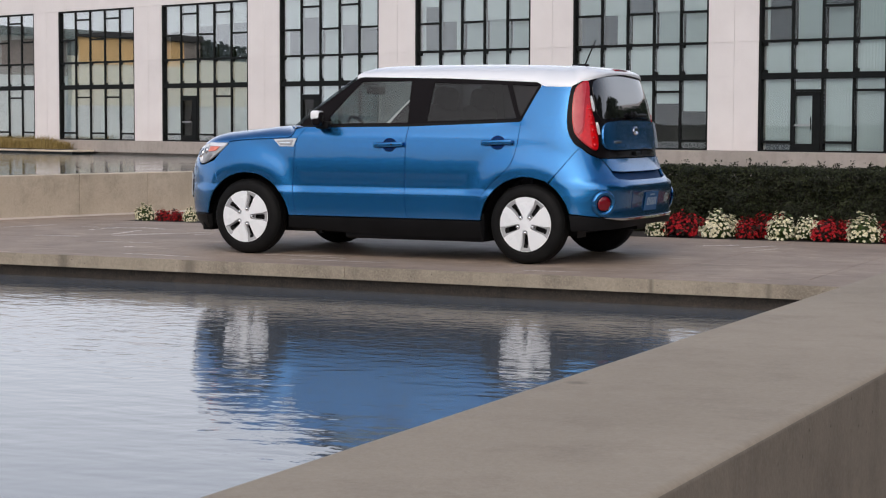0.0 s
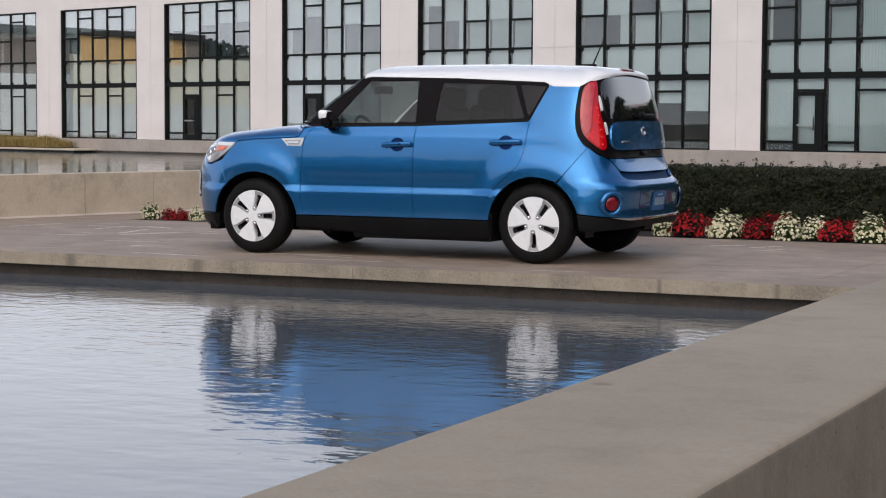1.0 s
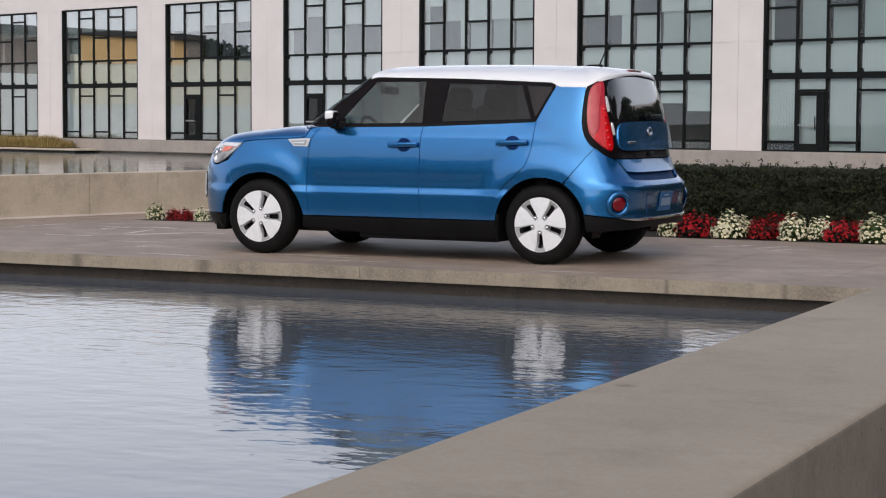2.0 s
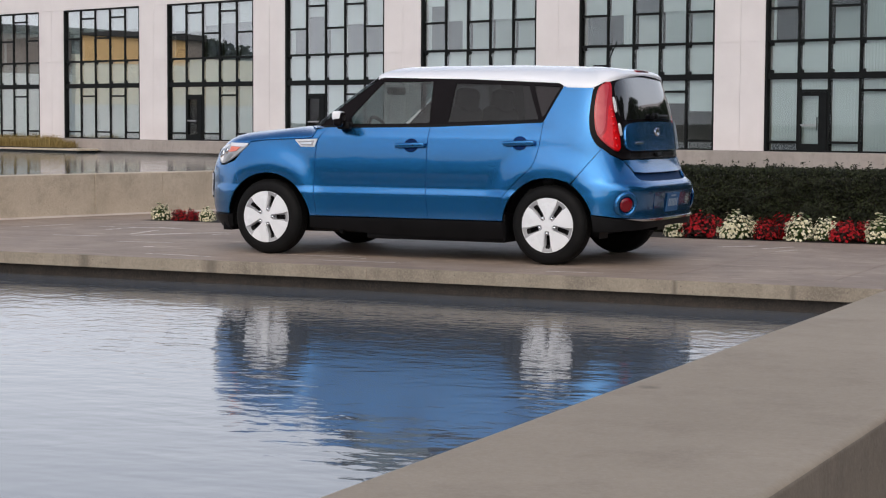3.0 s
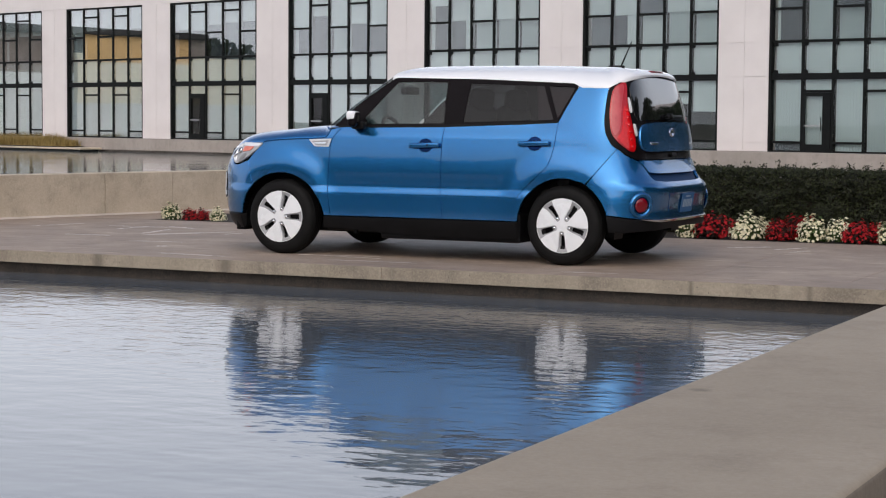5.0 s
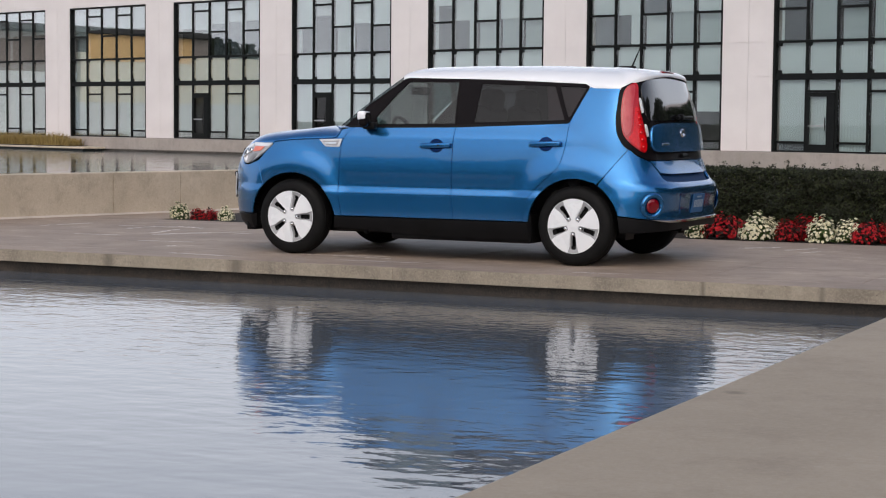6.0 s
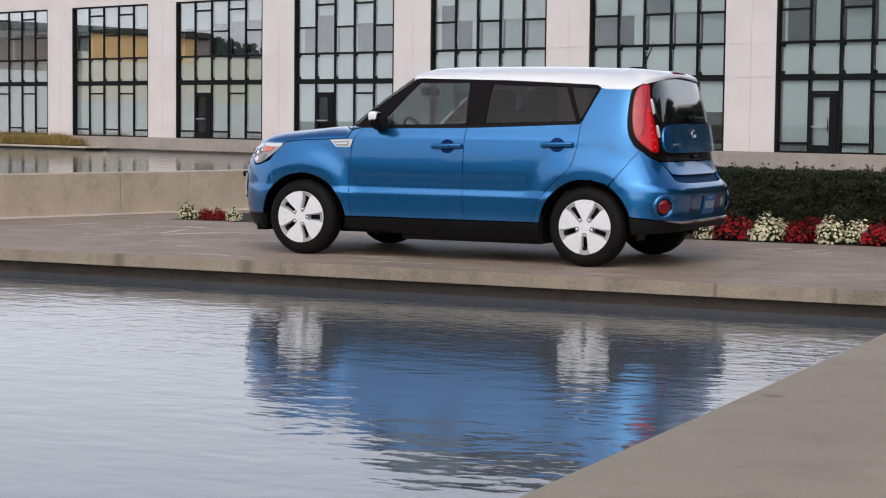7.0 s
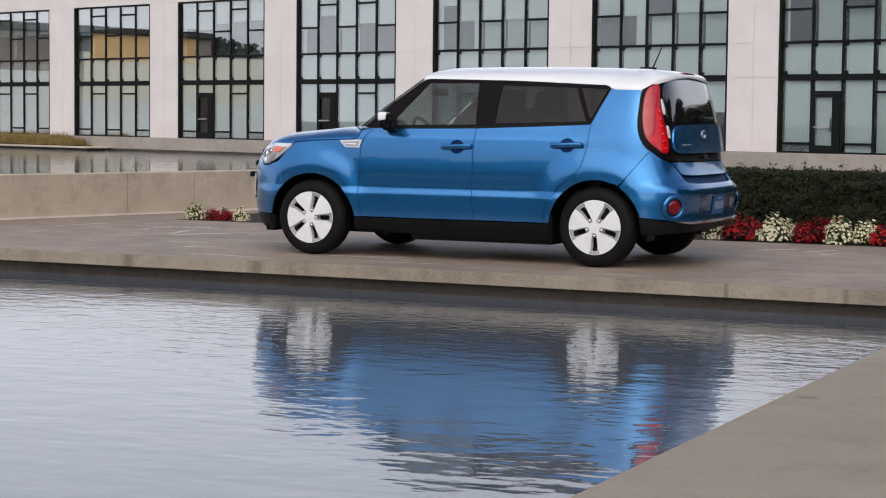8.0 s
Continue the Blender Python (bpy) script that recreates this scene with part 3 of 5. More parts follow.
# ---- the car's body surface ----
def curve(pairs):
    """A smooth function through (from, to) pairs."""
    xs, ys = [p[0] for p in pairs], [p[1] for p in pairs]
    n = len(xs)
    d = [(ys[i + 1] - ys[i]) / (xs[i + 1] - xs[i]) for i in range(n - 1)]
    t = [d[0]] + [0.0 if d[i - 1] * d[i] <= 0 else 2 * d[i - 1] * d[i] / (d[i - 1] + d[i]) for i in range(1, n - 1)] + [d[-1]]

    def f(x):
        if x <= xs[0]:
            return ys[0]
        if x >= xs[-1]:
            return ys[-1]
        i = 0
        while x > xs[i + 1]:
            i += 1
        h = xs[i + 1] - xs[i]
        k = (x - xs[i]) / h
        a = (d[i] * 3 - 2 * t[i] - t[i + 1])
        b = (t[i] + t[i + 1] - 2 * d[i])
        return ys[i] + h * k * (t[i] + k * (a + k * b))
    return f


FRONT_AXLE, REAR_AXLE, HUB_Z, TYRE_R = -1.285, 1.285, 0.317, 0.317
half_width = curve([(0.15, 0.825), (0.30, 0.875), (0.38, 0.8822), (0.46, 0.8855), (0.515, 0.8872), (0.530, 0.8870), (0.590, 0.8755), (0.640, 0.8752), (0.72, 0.8752), (0.78, 0.8735), (0.83, 0.8705), (0.90, 0.8645),
                    (0.96, 0.8580), (1.005, 0.8525), (1.02, 0.8480), (1.09, 0.8200), (1.20, 0.7930), (1.35, 0.745), (1.47, 0.695), (1.56, 0.66)])
quarter_width = curve([(0.15, 0.825), (0.30, 0.875), (0.38, 0.8822), (0.46, 0.885), (0.515, 0.8855), (0.575, 0.883), (0.66, 0.880), (0.76, 0.876), (0.86, 0.869), (0.95, 0.860), (1.04, 0.846), (1.12, 0.828),
                       (1.20, 0.805), (1.35, 0.750), (1.47, 0.695), (1.56, 0.66)])
tail_x = curve([(0.17, 1.95), (0.27, 2.00), (0.37, 2.010), (0.44, 2.004), (0.60, 2.024), (0.635, 2.018), (0.68, 1.968), (0.76, 1.935), (0.86, 1.912), (1.05, 1.888),
                (1.30, 1.842), (1.50, 1.778), (1.60, 1.73)])
tail_lean = curve([(0.60, 0.0), (0.70, 0.008), (0.85, 0.022), (1.05, 0.038), (1.30, 0.036), (1.50, 0.038)])
corner_of = curve([(0.2, 0.50), (0.60, 0.465), (0.70, 0.525), (0.80, 0.590), (0.90, 0.630), (1.0, 0.628), (1.5, 0.62)])
nose_x = curve([(0.17, -1.98), (0.28, -2.07), (0.45, -2.115), (0.65, -2.12), (0.80, -2.075), (0.92, -1.96), (1.00, -1.85)])
pillar_x = curve([(0.98, -0.95), (1.09, -0.825), (1.274, -0.598), (1.50, -0.30), (1.58, -0.19)])
U_REAR, U_FRONT = 1.42, -1.38


def body(u, z):
    """The left flank (u is x), wrapping round the tail for u past U_REAR and the nose below U_FRONT; 1 more is the middle."""
    if u > U_REAR + 1:
        p = body(2 * (U_REAR + 1) - u, z)
        return Vector((p[0], -p[1], p[2]))
    if u < U_FRONT - 1:
        p = body(2 * (U_FRONT - 1) - u, z)
        return Vector((p[0], -p[1], p[2]))
    k = min(1.0, max(0.0, (u - 1.0) / 0.40))
    k = k * k * (3 - 2 * k)
    w = half_width(z) * (1 - k) + quarter_width(z) * k
    flank = U_FRONT <= u <= U_REAR
    rear = u > U_REAR
    x, across = u, 1.0
    if not flank:
        a = ((u - U_REAR) if rear else (U_FRONT - u)) * math.pi / 2
        reach = (tail_x(z) - U_REAR) if rear else (U_FRONT - nose_x(z))
        c, s = math.cos(a), math.sin(a)
        e = corner_of(z) if rear else 0.80
        across = math.copysign(abs(c) ** e, c)
        x = reach * max(0.0, s) ** e
        if rear:
            x -= tail_lean(z) * max(0.0, s) ** 6
        x = U_REAR + x if rear else U_FRONT - x
    for ax in (FRONT_AXLE, REAR_AXLE):
        # a flat lip round the wheel opening, flaring softly out of the flank
        f = min(1.0, max(0.0, (0.64 - math.hypot(x - ax, z - HUB_Z)) / 0.205))
        g = min(1.0, max(0.0, (0.62 - abs(x - ax)) / 0.32))
        w += 0.020 * f * f * (3 - 2 * f) * g * g * (3 - 2 * g)
    return Vector((x, -w * across, z))


def screen(v, z):
    """The windscreen between the front pillars: v from 0 (right pillar) to 2 (left)."""
    a = v * math.pi / 2
    w = half_width(z)
    c, s = math.cos(a), max(0.0, math.sin(a))
    return Vector((pillar_x(z) - 0.09 * s ** 0.9, w * math.copysign(abs(c) ** 0.9, c), z))


def u_at(x, z):
    """The wrapped coordinate of the flank at a given x."""
    if x > U_REAR:
        k = min(1.0, (x - U_REAR) / (tail_x(z) - U_REAR))
        return U_REAR + math.asin(k ** (1 / corner_of(z))) * 2 / math.pi
    if x < U_FRONT:
        k = min(1.0, (U_FRONT - x) / (U_FRONT - nose_x(z)))
        return U_FRONT - math.asin(k ** (1 / 0.80)) * 2 / math.pi
    return x


def arch(cx, a0, a1, n=14, r=0.39, cz=0.30):
    """Points along a wheel arch from angle a0 to a1 (degrees)."""
    out = []
    for i in range(n):
        a = radians(a0 + (a1 - a0) * i / (n - 1))
        z = cz + r * math.sin(a)
        out.append((u_at(cx + r * math.cos(a), z), z))
    return out


def mirrored(half, mid):
    """A closed outline from its left half, reflected at u = mid."""
    return half + [(2 * mid - u, z) for u, z in reversed(half) if abs(u - mid) > 1e-6]


def soften(pts, times):
    for _ in range(times):
        out = []
        for (a, b), (c, d) in zip(pts, pts[1:] + pts[:1]):
            out += [(0.75 * a + 0.25 * c, 0.75 * b + 0.25 * d), (0.25 * a + 0.75 * c, 0.25 * b + 0.75 * d)]
        pts = out
    return pts


def flowing(pts, n=5):
    """A smooth run of points through a few given ones."""
    out = []
    for i in range(len(pts) - 1):
        p = [Vector(pts[max(0, i - 1)]), Vector(pts[i]), Vector(pts[i + 1]), Vector(pts[min(len(pts) - 1, i + 2)])]
        for k in range(n):
            t = k / n
            q = 0.5 * (2 * p[1] + (p[2] - p[0]) * t + (2 * p[0] - 5 * p[1] + 4 * p[2] - p[3]) * t * t + (3 * p[1] - p[0] - 3 * p[2] + p[3]) * t ** 3)
            out.append((q.x, q.y))
    return out + [tuple(pts[-1])]


def area(pts):
    return 0.5 * sum(a * d - c * b for (a, b), (c, d) in zip(pts, pts[1:] + pts[:1]))


def inset(pts, g):
    """Moves an outline inwards by g."""
    if area(pts) < 0:
        pts = pts[::-1]
    out, n = [], len(pts)
    for i in range(n):
        p, q, r = Vector(pts[i - 1]), Vector(pts[i]), Vector(pts[(i + 1) % n])
        e, f = (q - p), (r - q)
        if e.length < 1e-7 or f.length < 1e-7:
            continue
        e, f = e.normalized(), f.normalized()
        m = Vector((-e.y, e.x)) + Vector((-f.y, f.x))
        if m.length < 1e-4:
            continue
        m.normalize()
        k = max(0.45, m.dot(Vector((-e.y, e.x))))
        out.append((q.x + m.x * g / k, q.y + m.y * g / k))
    return out


def dense(pts, step):
    out = []
    for (a, b), (c, d) in zip(pts, pts[1:] + pts[:1]):
        n = max(1, math.ceil(math.hypot(c - a, d - b) / step))
        out += [(a + (c - a) * i / n, b + (d - b) * i / n) for i in range(n)]
    return out


def inside(pts, x, y):
    hit = False
    for (a, b), (c, d) in zip(pts, pts[1:] + pts[:1]):
        if (b > y) != (d > y) and x < (c - a) * (y - b) / (d - b) + a:
            hit = not hit
    return hit


def normal_at(surf, u, z, h=0.004):
    n = (surf(u + h, z) - surf(u - h, z)).cross(surf(u, z + h) - surf(u, z - h))
    return n.normalized()


def panel(name, outline, material, parent, surf=body, gap=0.0034, depth=0.02, lift=0.0, rounding=0, grid=0.04, label="", flip=False, holes=()):
    """A body panel: an outline on the car's surface, filled, with turned-in edges. flip: its twin on the right."""
    pts = soften(outline, rounding) if rounding else outline
    loops = [dense(inset(pts, gap), 0.03)] + [dense(h if area(h) < 0 else h[::-1], 0.03) for h in holes]
    verts, edges = [], []
    for loop in loops:
        k = len(verts)
        verts += [Vector(p) for p in loop]
        edges += [(k + i, k + (i + 1) % len(loop)) for i in range(len(loop))]
    xs, ys = [v.x for v in verts], [v.y for v in verts]
    rim = verts[:]
    for i in range(int((max(xs) - min(xs)) / grid)):
        for j in range(int((max(ys) - min(ys)) / grid)):
            x, y = min(xs) + (i + 0.5 + 0.25 * (j % 2)) * grid, min(ys) + (j + 0.5) * grid
            if inside(loops[0], x, y) and not any(inside(h, x, y) for h in loops[1:]) and min((v.x - x) ** 2 + (v.y - y) ** 2 for v in rim) > (grid * 0.45) ** 2:
                verts.append(Vector((x, y)))
    vs, es, fs = geometry.delaunay_2d_cdt(verts, edges, [], 0, 1e-6)[:3]
    keep = []
    for f in fs:
        cx, cy = sum(vs[i].x for i in f) / len(f), sum(vs[i].y for i in f) / len(f)
        if inside(loops[0], cx, cy) and not any(inside(h, cx, cy) for h in loops[1:]):
            keep.append(list(f))
    side = -1 if flip else 1
    pos, nor = [], []
    for v in vs:
        n = normal_at(surf, v.x, v.y)
        p = surf(v.x, v.y) + n * lift
        pos.append(Vector((p.x, p.y * side, p.z)))
        nor.append(Vector((n.x, n.y * side, n.z)))
    faces, lnor = [], []
    for f in keep:
        a = (vs[f[1]] - vs[f[0]]).cross(vs[f[2]] - vs[f[0]])
        if a * side < 0:
            f = f[::-1]
        faces.append(f)
        lnor += [nor[i] for i in f]
    count = {}
    for f in faces:
        for a, b in zip(f, f[1:] + f[:1]):
            count[(a, b)] = 1
    back = {}
    for a, b in list(count) if depth else ():
        if (b, a) not in count:
            for i in (a, b):
                if i not in back:
                    back[i] = len(pos)
                    pos.append(pos[i] - nor[i] * depth)
            q = [b, a, back[a], back[b]]
            faces.append(q)
            n = (pos[q[1]] - pos[q[0]]).cross(pos[q[2]] - pos[q[0]])
            n = n.normalized() if n.length > 1e-9 else nor[a]
            # a softly rolled edge
            lnor += [(n + nor[b]).normalized(), (n + nor[a]).normalized(), n, n]
    me = bpy.data.meshes.new(name)
    me.from_pydata(pos, [], faces)
    me.materials.append(material)
    for p in me.polygons:
        p.use_smooth = True
    me.normals_split_custom_set(lnor)
    return part(name, me, material, parent, label)


def cap(name, ring, spine, crown, power, q, material, parent, label="", rows=18):
    """A domed sheet (roof, bonnet) from its edge up to a crowned spine. spine: (x0, x1); crown: height by x."""
    bm = bmesh.new()
    grid = []
    for k in range(rows + 1):
        r = 1 - (1 - k / rows) ** 1.9
        row = []
        for b in ring:
            sx = min(max(b.x, spine[0]), spine[1])
            x, y = sx + (b.x - sx) * r, b.y * r
            p = power(b) if callable(power) else power
            z = b.z + (crown(x) - b.z) * (1 - r ** p) ** q
            row.append(bm.verts.new((x, y, z)))
        grid.append(row)
    n = len(ring)
    for a, b in zip(grid, grid[1:]):
        for i in range(n):
            try:
                bm.faces.new((a[i], a[(i + 1) % n], b[(i + 1) % n], b[i]))
            except ValueError:
                pass
    low = [bm.verts.new((v.co.x, v.co.y, v.co.z - 0.02)) for v in grid[-1]]
    for i in range(n):
        bm.faces.new((grid[-1][i], grid[-1][(i + 1) % n], low[(i + 1) % n], low[i]))
    bmesh.ops.remove_doubles(bm, verts=bm.verts[:], dist=0.0004)
    bmesh.ops.recalc_face_normals(bm, faces=bm.faces[:])
    return part(name, bm, material, parent, label, smooth=True)


def paint(name, base, metal, flake, coat=1.0):
    m, n, l, b = nodes_of(name)
    o = n.new("ShaderNodeTexCoord").outputs["Object"]
    v = n.new("ShaderNodeTexVoronoi")
    v.inputs["Scale"].default_value = 900
    l.new(o, v.inputs[0])
    c = mix(n, l, ramp(n, l, v.outputs["Color"], 0, 1, 0.0, flake), base, tuple(min(1, x * 1.7 + 0.004) for x in base))
    c = mix(n, l, ramp(n, l, noise_node(n, l, o, 3.0, 5), 0.45, 0.75, 0.0, 0.02), c, (0.25, 0.22, 0.18))
    l.new(c, b.inputs["Base Color"])
    b.inputs["Metallic"].default_value, b.inputs["Roughness"].default_value = metal, 0.27
    b.inputs["Coat Weight"].default_value, b.inputs["Coat Roughness"].default_value = coat, 0.02
    return m


M_BLUE = paint("blue_metallic_paint", (0.013, 0.130, 0.328), 0.85, 0.5, 0.8)
M_WHITE = paint("white_roof_paint", (0.80, 0.81, 0.84), 0.0, 0.05)
M_TRIM = surface("black_plastic_trim", (0.005, 0.005, 0.0055), (0.008, 0.008, 0.009), 6, 0.45, fine=200, world_space=False, ior=1.2)
M_GLOSS = surface("gloss_black", (0.006, 0.006, 0.007), (0.009, 0.009, 0.010), 4, 0.08, coat=1.0, world_space=False)
M_PILLAR = surface("satin_black", (0.006, 0.0048, 0.0056), (0.009, 0.0075, 0.0085), 4, 0.22, world_space=False, ior=1.14)
M_RUBBER = surface("tyre_rubber", (0.006, 0.006, 0.0064), (0.010, 0.0098, 0.0096), 9, 0.6, relief=0.001, fine=120, world_space=False, ior=1.2)
M_COVER = surface("white_wheel_paint", (0.73, 0.745, 0.77), (0.77, 0.785, 0.81), 3, 0.28, coat=0.6, fine=6, world_space=False)
M_SILVER = surface("silver_paint", (0.42, 0.425, 0.44), (0.50, 0.505, 0.52), 9, 0.4, metal=0.3, fine=90, world_space=False)
M_GREY = surface("mid_grey_plastic", (0.16, 0.165, 0.175), (0.22, 0.225, 0.235), 9, 0.4, fine=90, world_space=False)
M_CHANNEL = surface("grey_wheel_paint", (0.27, 0.275, 0.285), (0.36, 0.365, 0.38), 9, 0.4, fine=90, world_space=False)
M_CHROME = surface("chrome", (0.62, 0.63, 0.65), (0.72, 0.73, 0.75), 9, 0.12, metal=1.0, fine=90, world_space=False)
M_SATIN = surface("satin_silver", (0.56, 0.58, 0.62), (0.66, 0.68, 0.72), 9, 0.35, metal=0.25, fine=90, world_space=False)
M_SEAT = surface("dark_seat_fabric", (0.030, 0.030, 0.032), (0.05, 0.05, 0.052), 8, 0.9, relief=0.002, fine=150, world_space=False)
M_CABIN = surface("grey_cabin_plastic", (0.05, 0.052, 0.056), (0.08, 0.082, 0.086), 6, 0.7, fine=90, world_space=False)
M_RED = surface("red_lamp_plastic", (0.13, 0.001, 0.006), (0.20, 0.002, 0.010), 12, 0.10, coat=0.3, fine=50, world_space=False)
M_LAMP = surface("deep_red_lens", (0.34, 0.003, 0.008), (0.44, 0.006, 0.012), 12, 0.16, coat=0.5, fine=50, world_space=False)
M_REDLIT = surface("bright_red_lamp", (0.52, 0.003, 0.006), (0.70, 0.006, 0.010), 30, 0.15, coat=0.25, fine=70, world_space=False)
M_PINK = surface("frosted_red_lamp", (0.40, 0.022, 0.032), (0.48, 0.04, 0.05), 12, 0.2, coat=0.4, fine=50, world_space=False)
M_CLEAR = surface("clear_lamp_plastic", (0.70, 0.71, 0.74), (0.84, 0.85, 0.88), 14, 0.15, metal=0.25, coat=1.0, fine=50, world_space=False)
M_HOUSING = surface("dark_lamp_housing", (0.26, 0.268, 0.285), (0.42, 0.43, 0.45), 14, 0.18, coat=1.0, fine=50, world_space=False)
M_AMBER = surface("amber_reflector", (0.72, 0.13, 0.07), (0.80, 0.22, 0.13), 14, 0.15, coat=1.0, fine=50, world_space=False)
M_GLASS_CLEAR = pane_material("clear_car_glass", (0.33, 0.39, 0.39), 0.01, 0.045)
M_GLASS_DARK = pane_material("privacy_car_glass", (0.15, 0.128, 0.138), 0.01, 0.028)
M_PLATE = surface("plate_blue", (0.03, 0.105, 0.235), (0.04, 0.125, 0.27), 14, 0.4, fine=90, world_space=False, ior=1.15)
M_BARS = surface("plate_pale_bars", (0.20, 0.28, 0.38), (0.26, 0.34, 0.44), 14, 0.4, fine=90, world_space=False)

def facing(u, z, lift=0.0):
    """A pose on the body with its y axis along the outward normal."""
    p, n = body(u, z), normal_at(body, u, z)
    m = n.to_track_quat("Y", "Z").to_matrix().to_4x4()
    m.translation = p + n * lift
    return m


car = thing("car", None, "blue compact car with white roof parked on the concrete deck", "car")
REAR_MID, NOSE_MID = U_REAR + 1, U_FRONT - 1

# flank panels, both sides
SEAM_F = flowing([(-0.715, 1.080), (-0.791, 0.991), (-0.814, 0.911), (-0.826, 0.722), (-0.826, 0.533), (-0.800, 0.338)])
SEAM_M = flowing([(0.226, 1.094), (0.216, 0.989), (0.213, 0.829), (0.213, 0.553), (0.234, 0.338)])
SEAM_R = flowing([(1.216, 1.135), (1.210, 1.085), (1.198, 0.952), (1.155, 0.795), (1.068, 0.705), (0.946, 0.590), (0.868, 0.476), (0.849, 0.338)])
BUMP_SEAM = [(u_at(x, z), z) for x, z in flowing([(1.483, 0.650), (1.545, 0.722), (1.610, 0.803), (1.668, 0.878), (1.708, 0.927)], 3)]
LAMP_EDGE = flowing([(1.753, 0.911), (1.700, 0.928), (1.642, 0.963), (1.584, 1.043), (1.564, 1.150), (1.571, 1.270), (1.582, 1.345), (1.598, 1.405)], 3)[1:]
GLASS_F = [(-0.500, 1.104), (-0.520, 1.160), (-0.262, 1.458), (0.195, 1.458), (0.212, 1.116)]
GLASS_R = [(0.405, 1.444), (1.050, 1.424), (1.170, 1.152), (0.380, 1.126)]
GLASS_Q = [(1.092, 1.424), (1.325, 1.412), (1.215, 1.180), (1.198, 1.172)]


def handle(x, z, door, flip, lock=False):
    """A body-coloured pull handle over a darker disc that paints the cup's shade."""
    s = -1 if flip else 1
    cup = [(x + 0.064 * math.cos(a), z - 0.002 + 0.057 * math.sin(a)) for a in [math.tau * i / 20 for i in range(20)]]
    panel("cup", cup, M_BLUE_SHADED, door, gap=0, depth=0.004, lift=0.002, grid=0.03, flip=flip, label="flat disc in darker blue, the handle cup's shade put into its colour")
    bm = box(-0.134, 0.134, -0.017, 0.017, -0.021, 0.021, 0.013, 4)
    p = body(x, z)
    grip = part("grip", bm, M_BLUE, door, "body-coloured pull handle", True, pose(p.x, (p.y - 0.026) * s, p.z, 0, -2.0, 0))
    if lock and not flip:
        part("lock", lathe([(0.0, -0.019), (0.007, -0.019), (0.009, -0.016)], 16), M_TRIM, grip, "black lock cylinder", True, pose(0.035, 0, 0))


# body paint darkened: the shade inside handle cups and lamp rings put into colour
M_BLUE_SHADED = paint("shaded_blue_paint", (0.0006, 0.015, 0.070), 1.0, 0.3, 0.1)
# navy for tailgate groove and bonnet gap: recess shade put into the colour
M_NAVY = surface("recess_shade_navy", (0.005, 0.030, 0.100), (0.007, 0.042, 0.130), 8, 0.5, fine=90, world_space=False, ior=1.12)
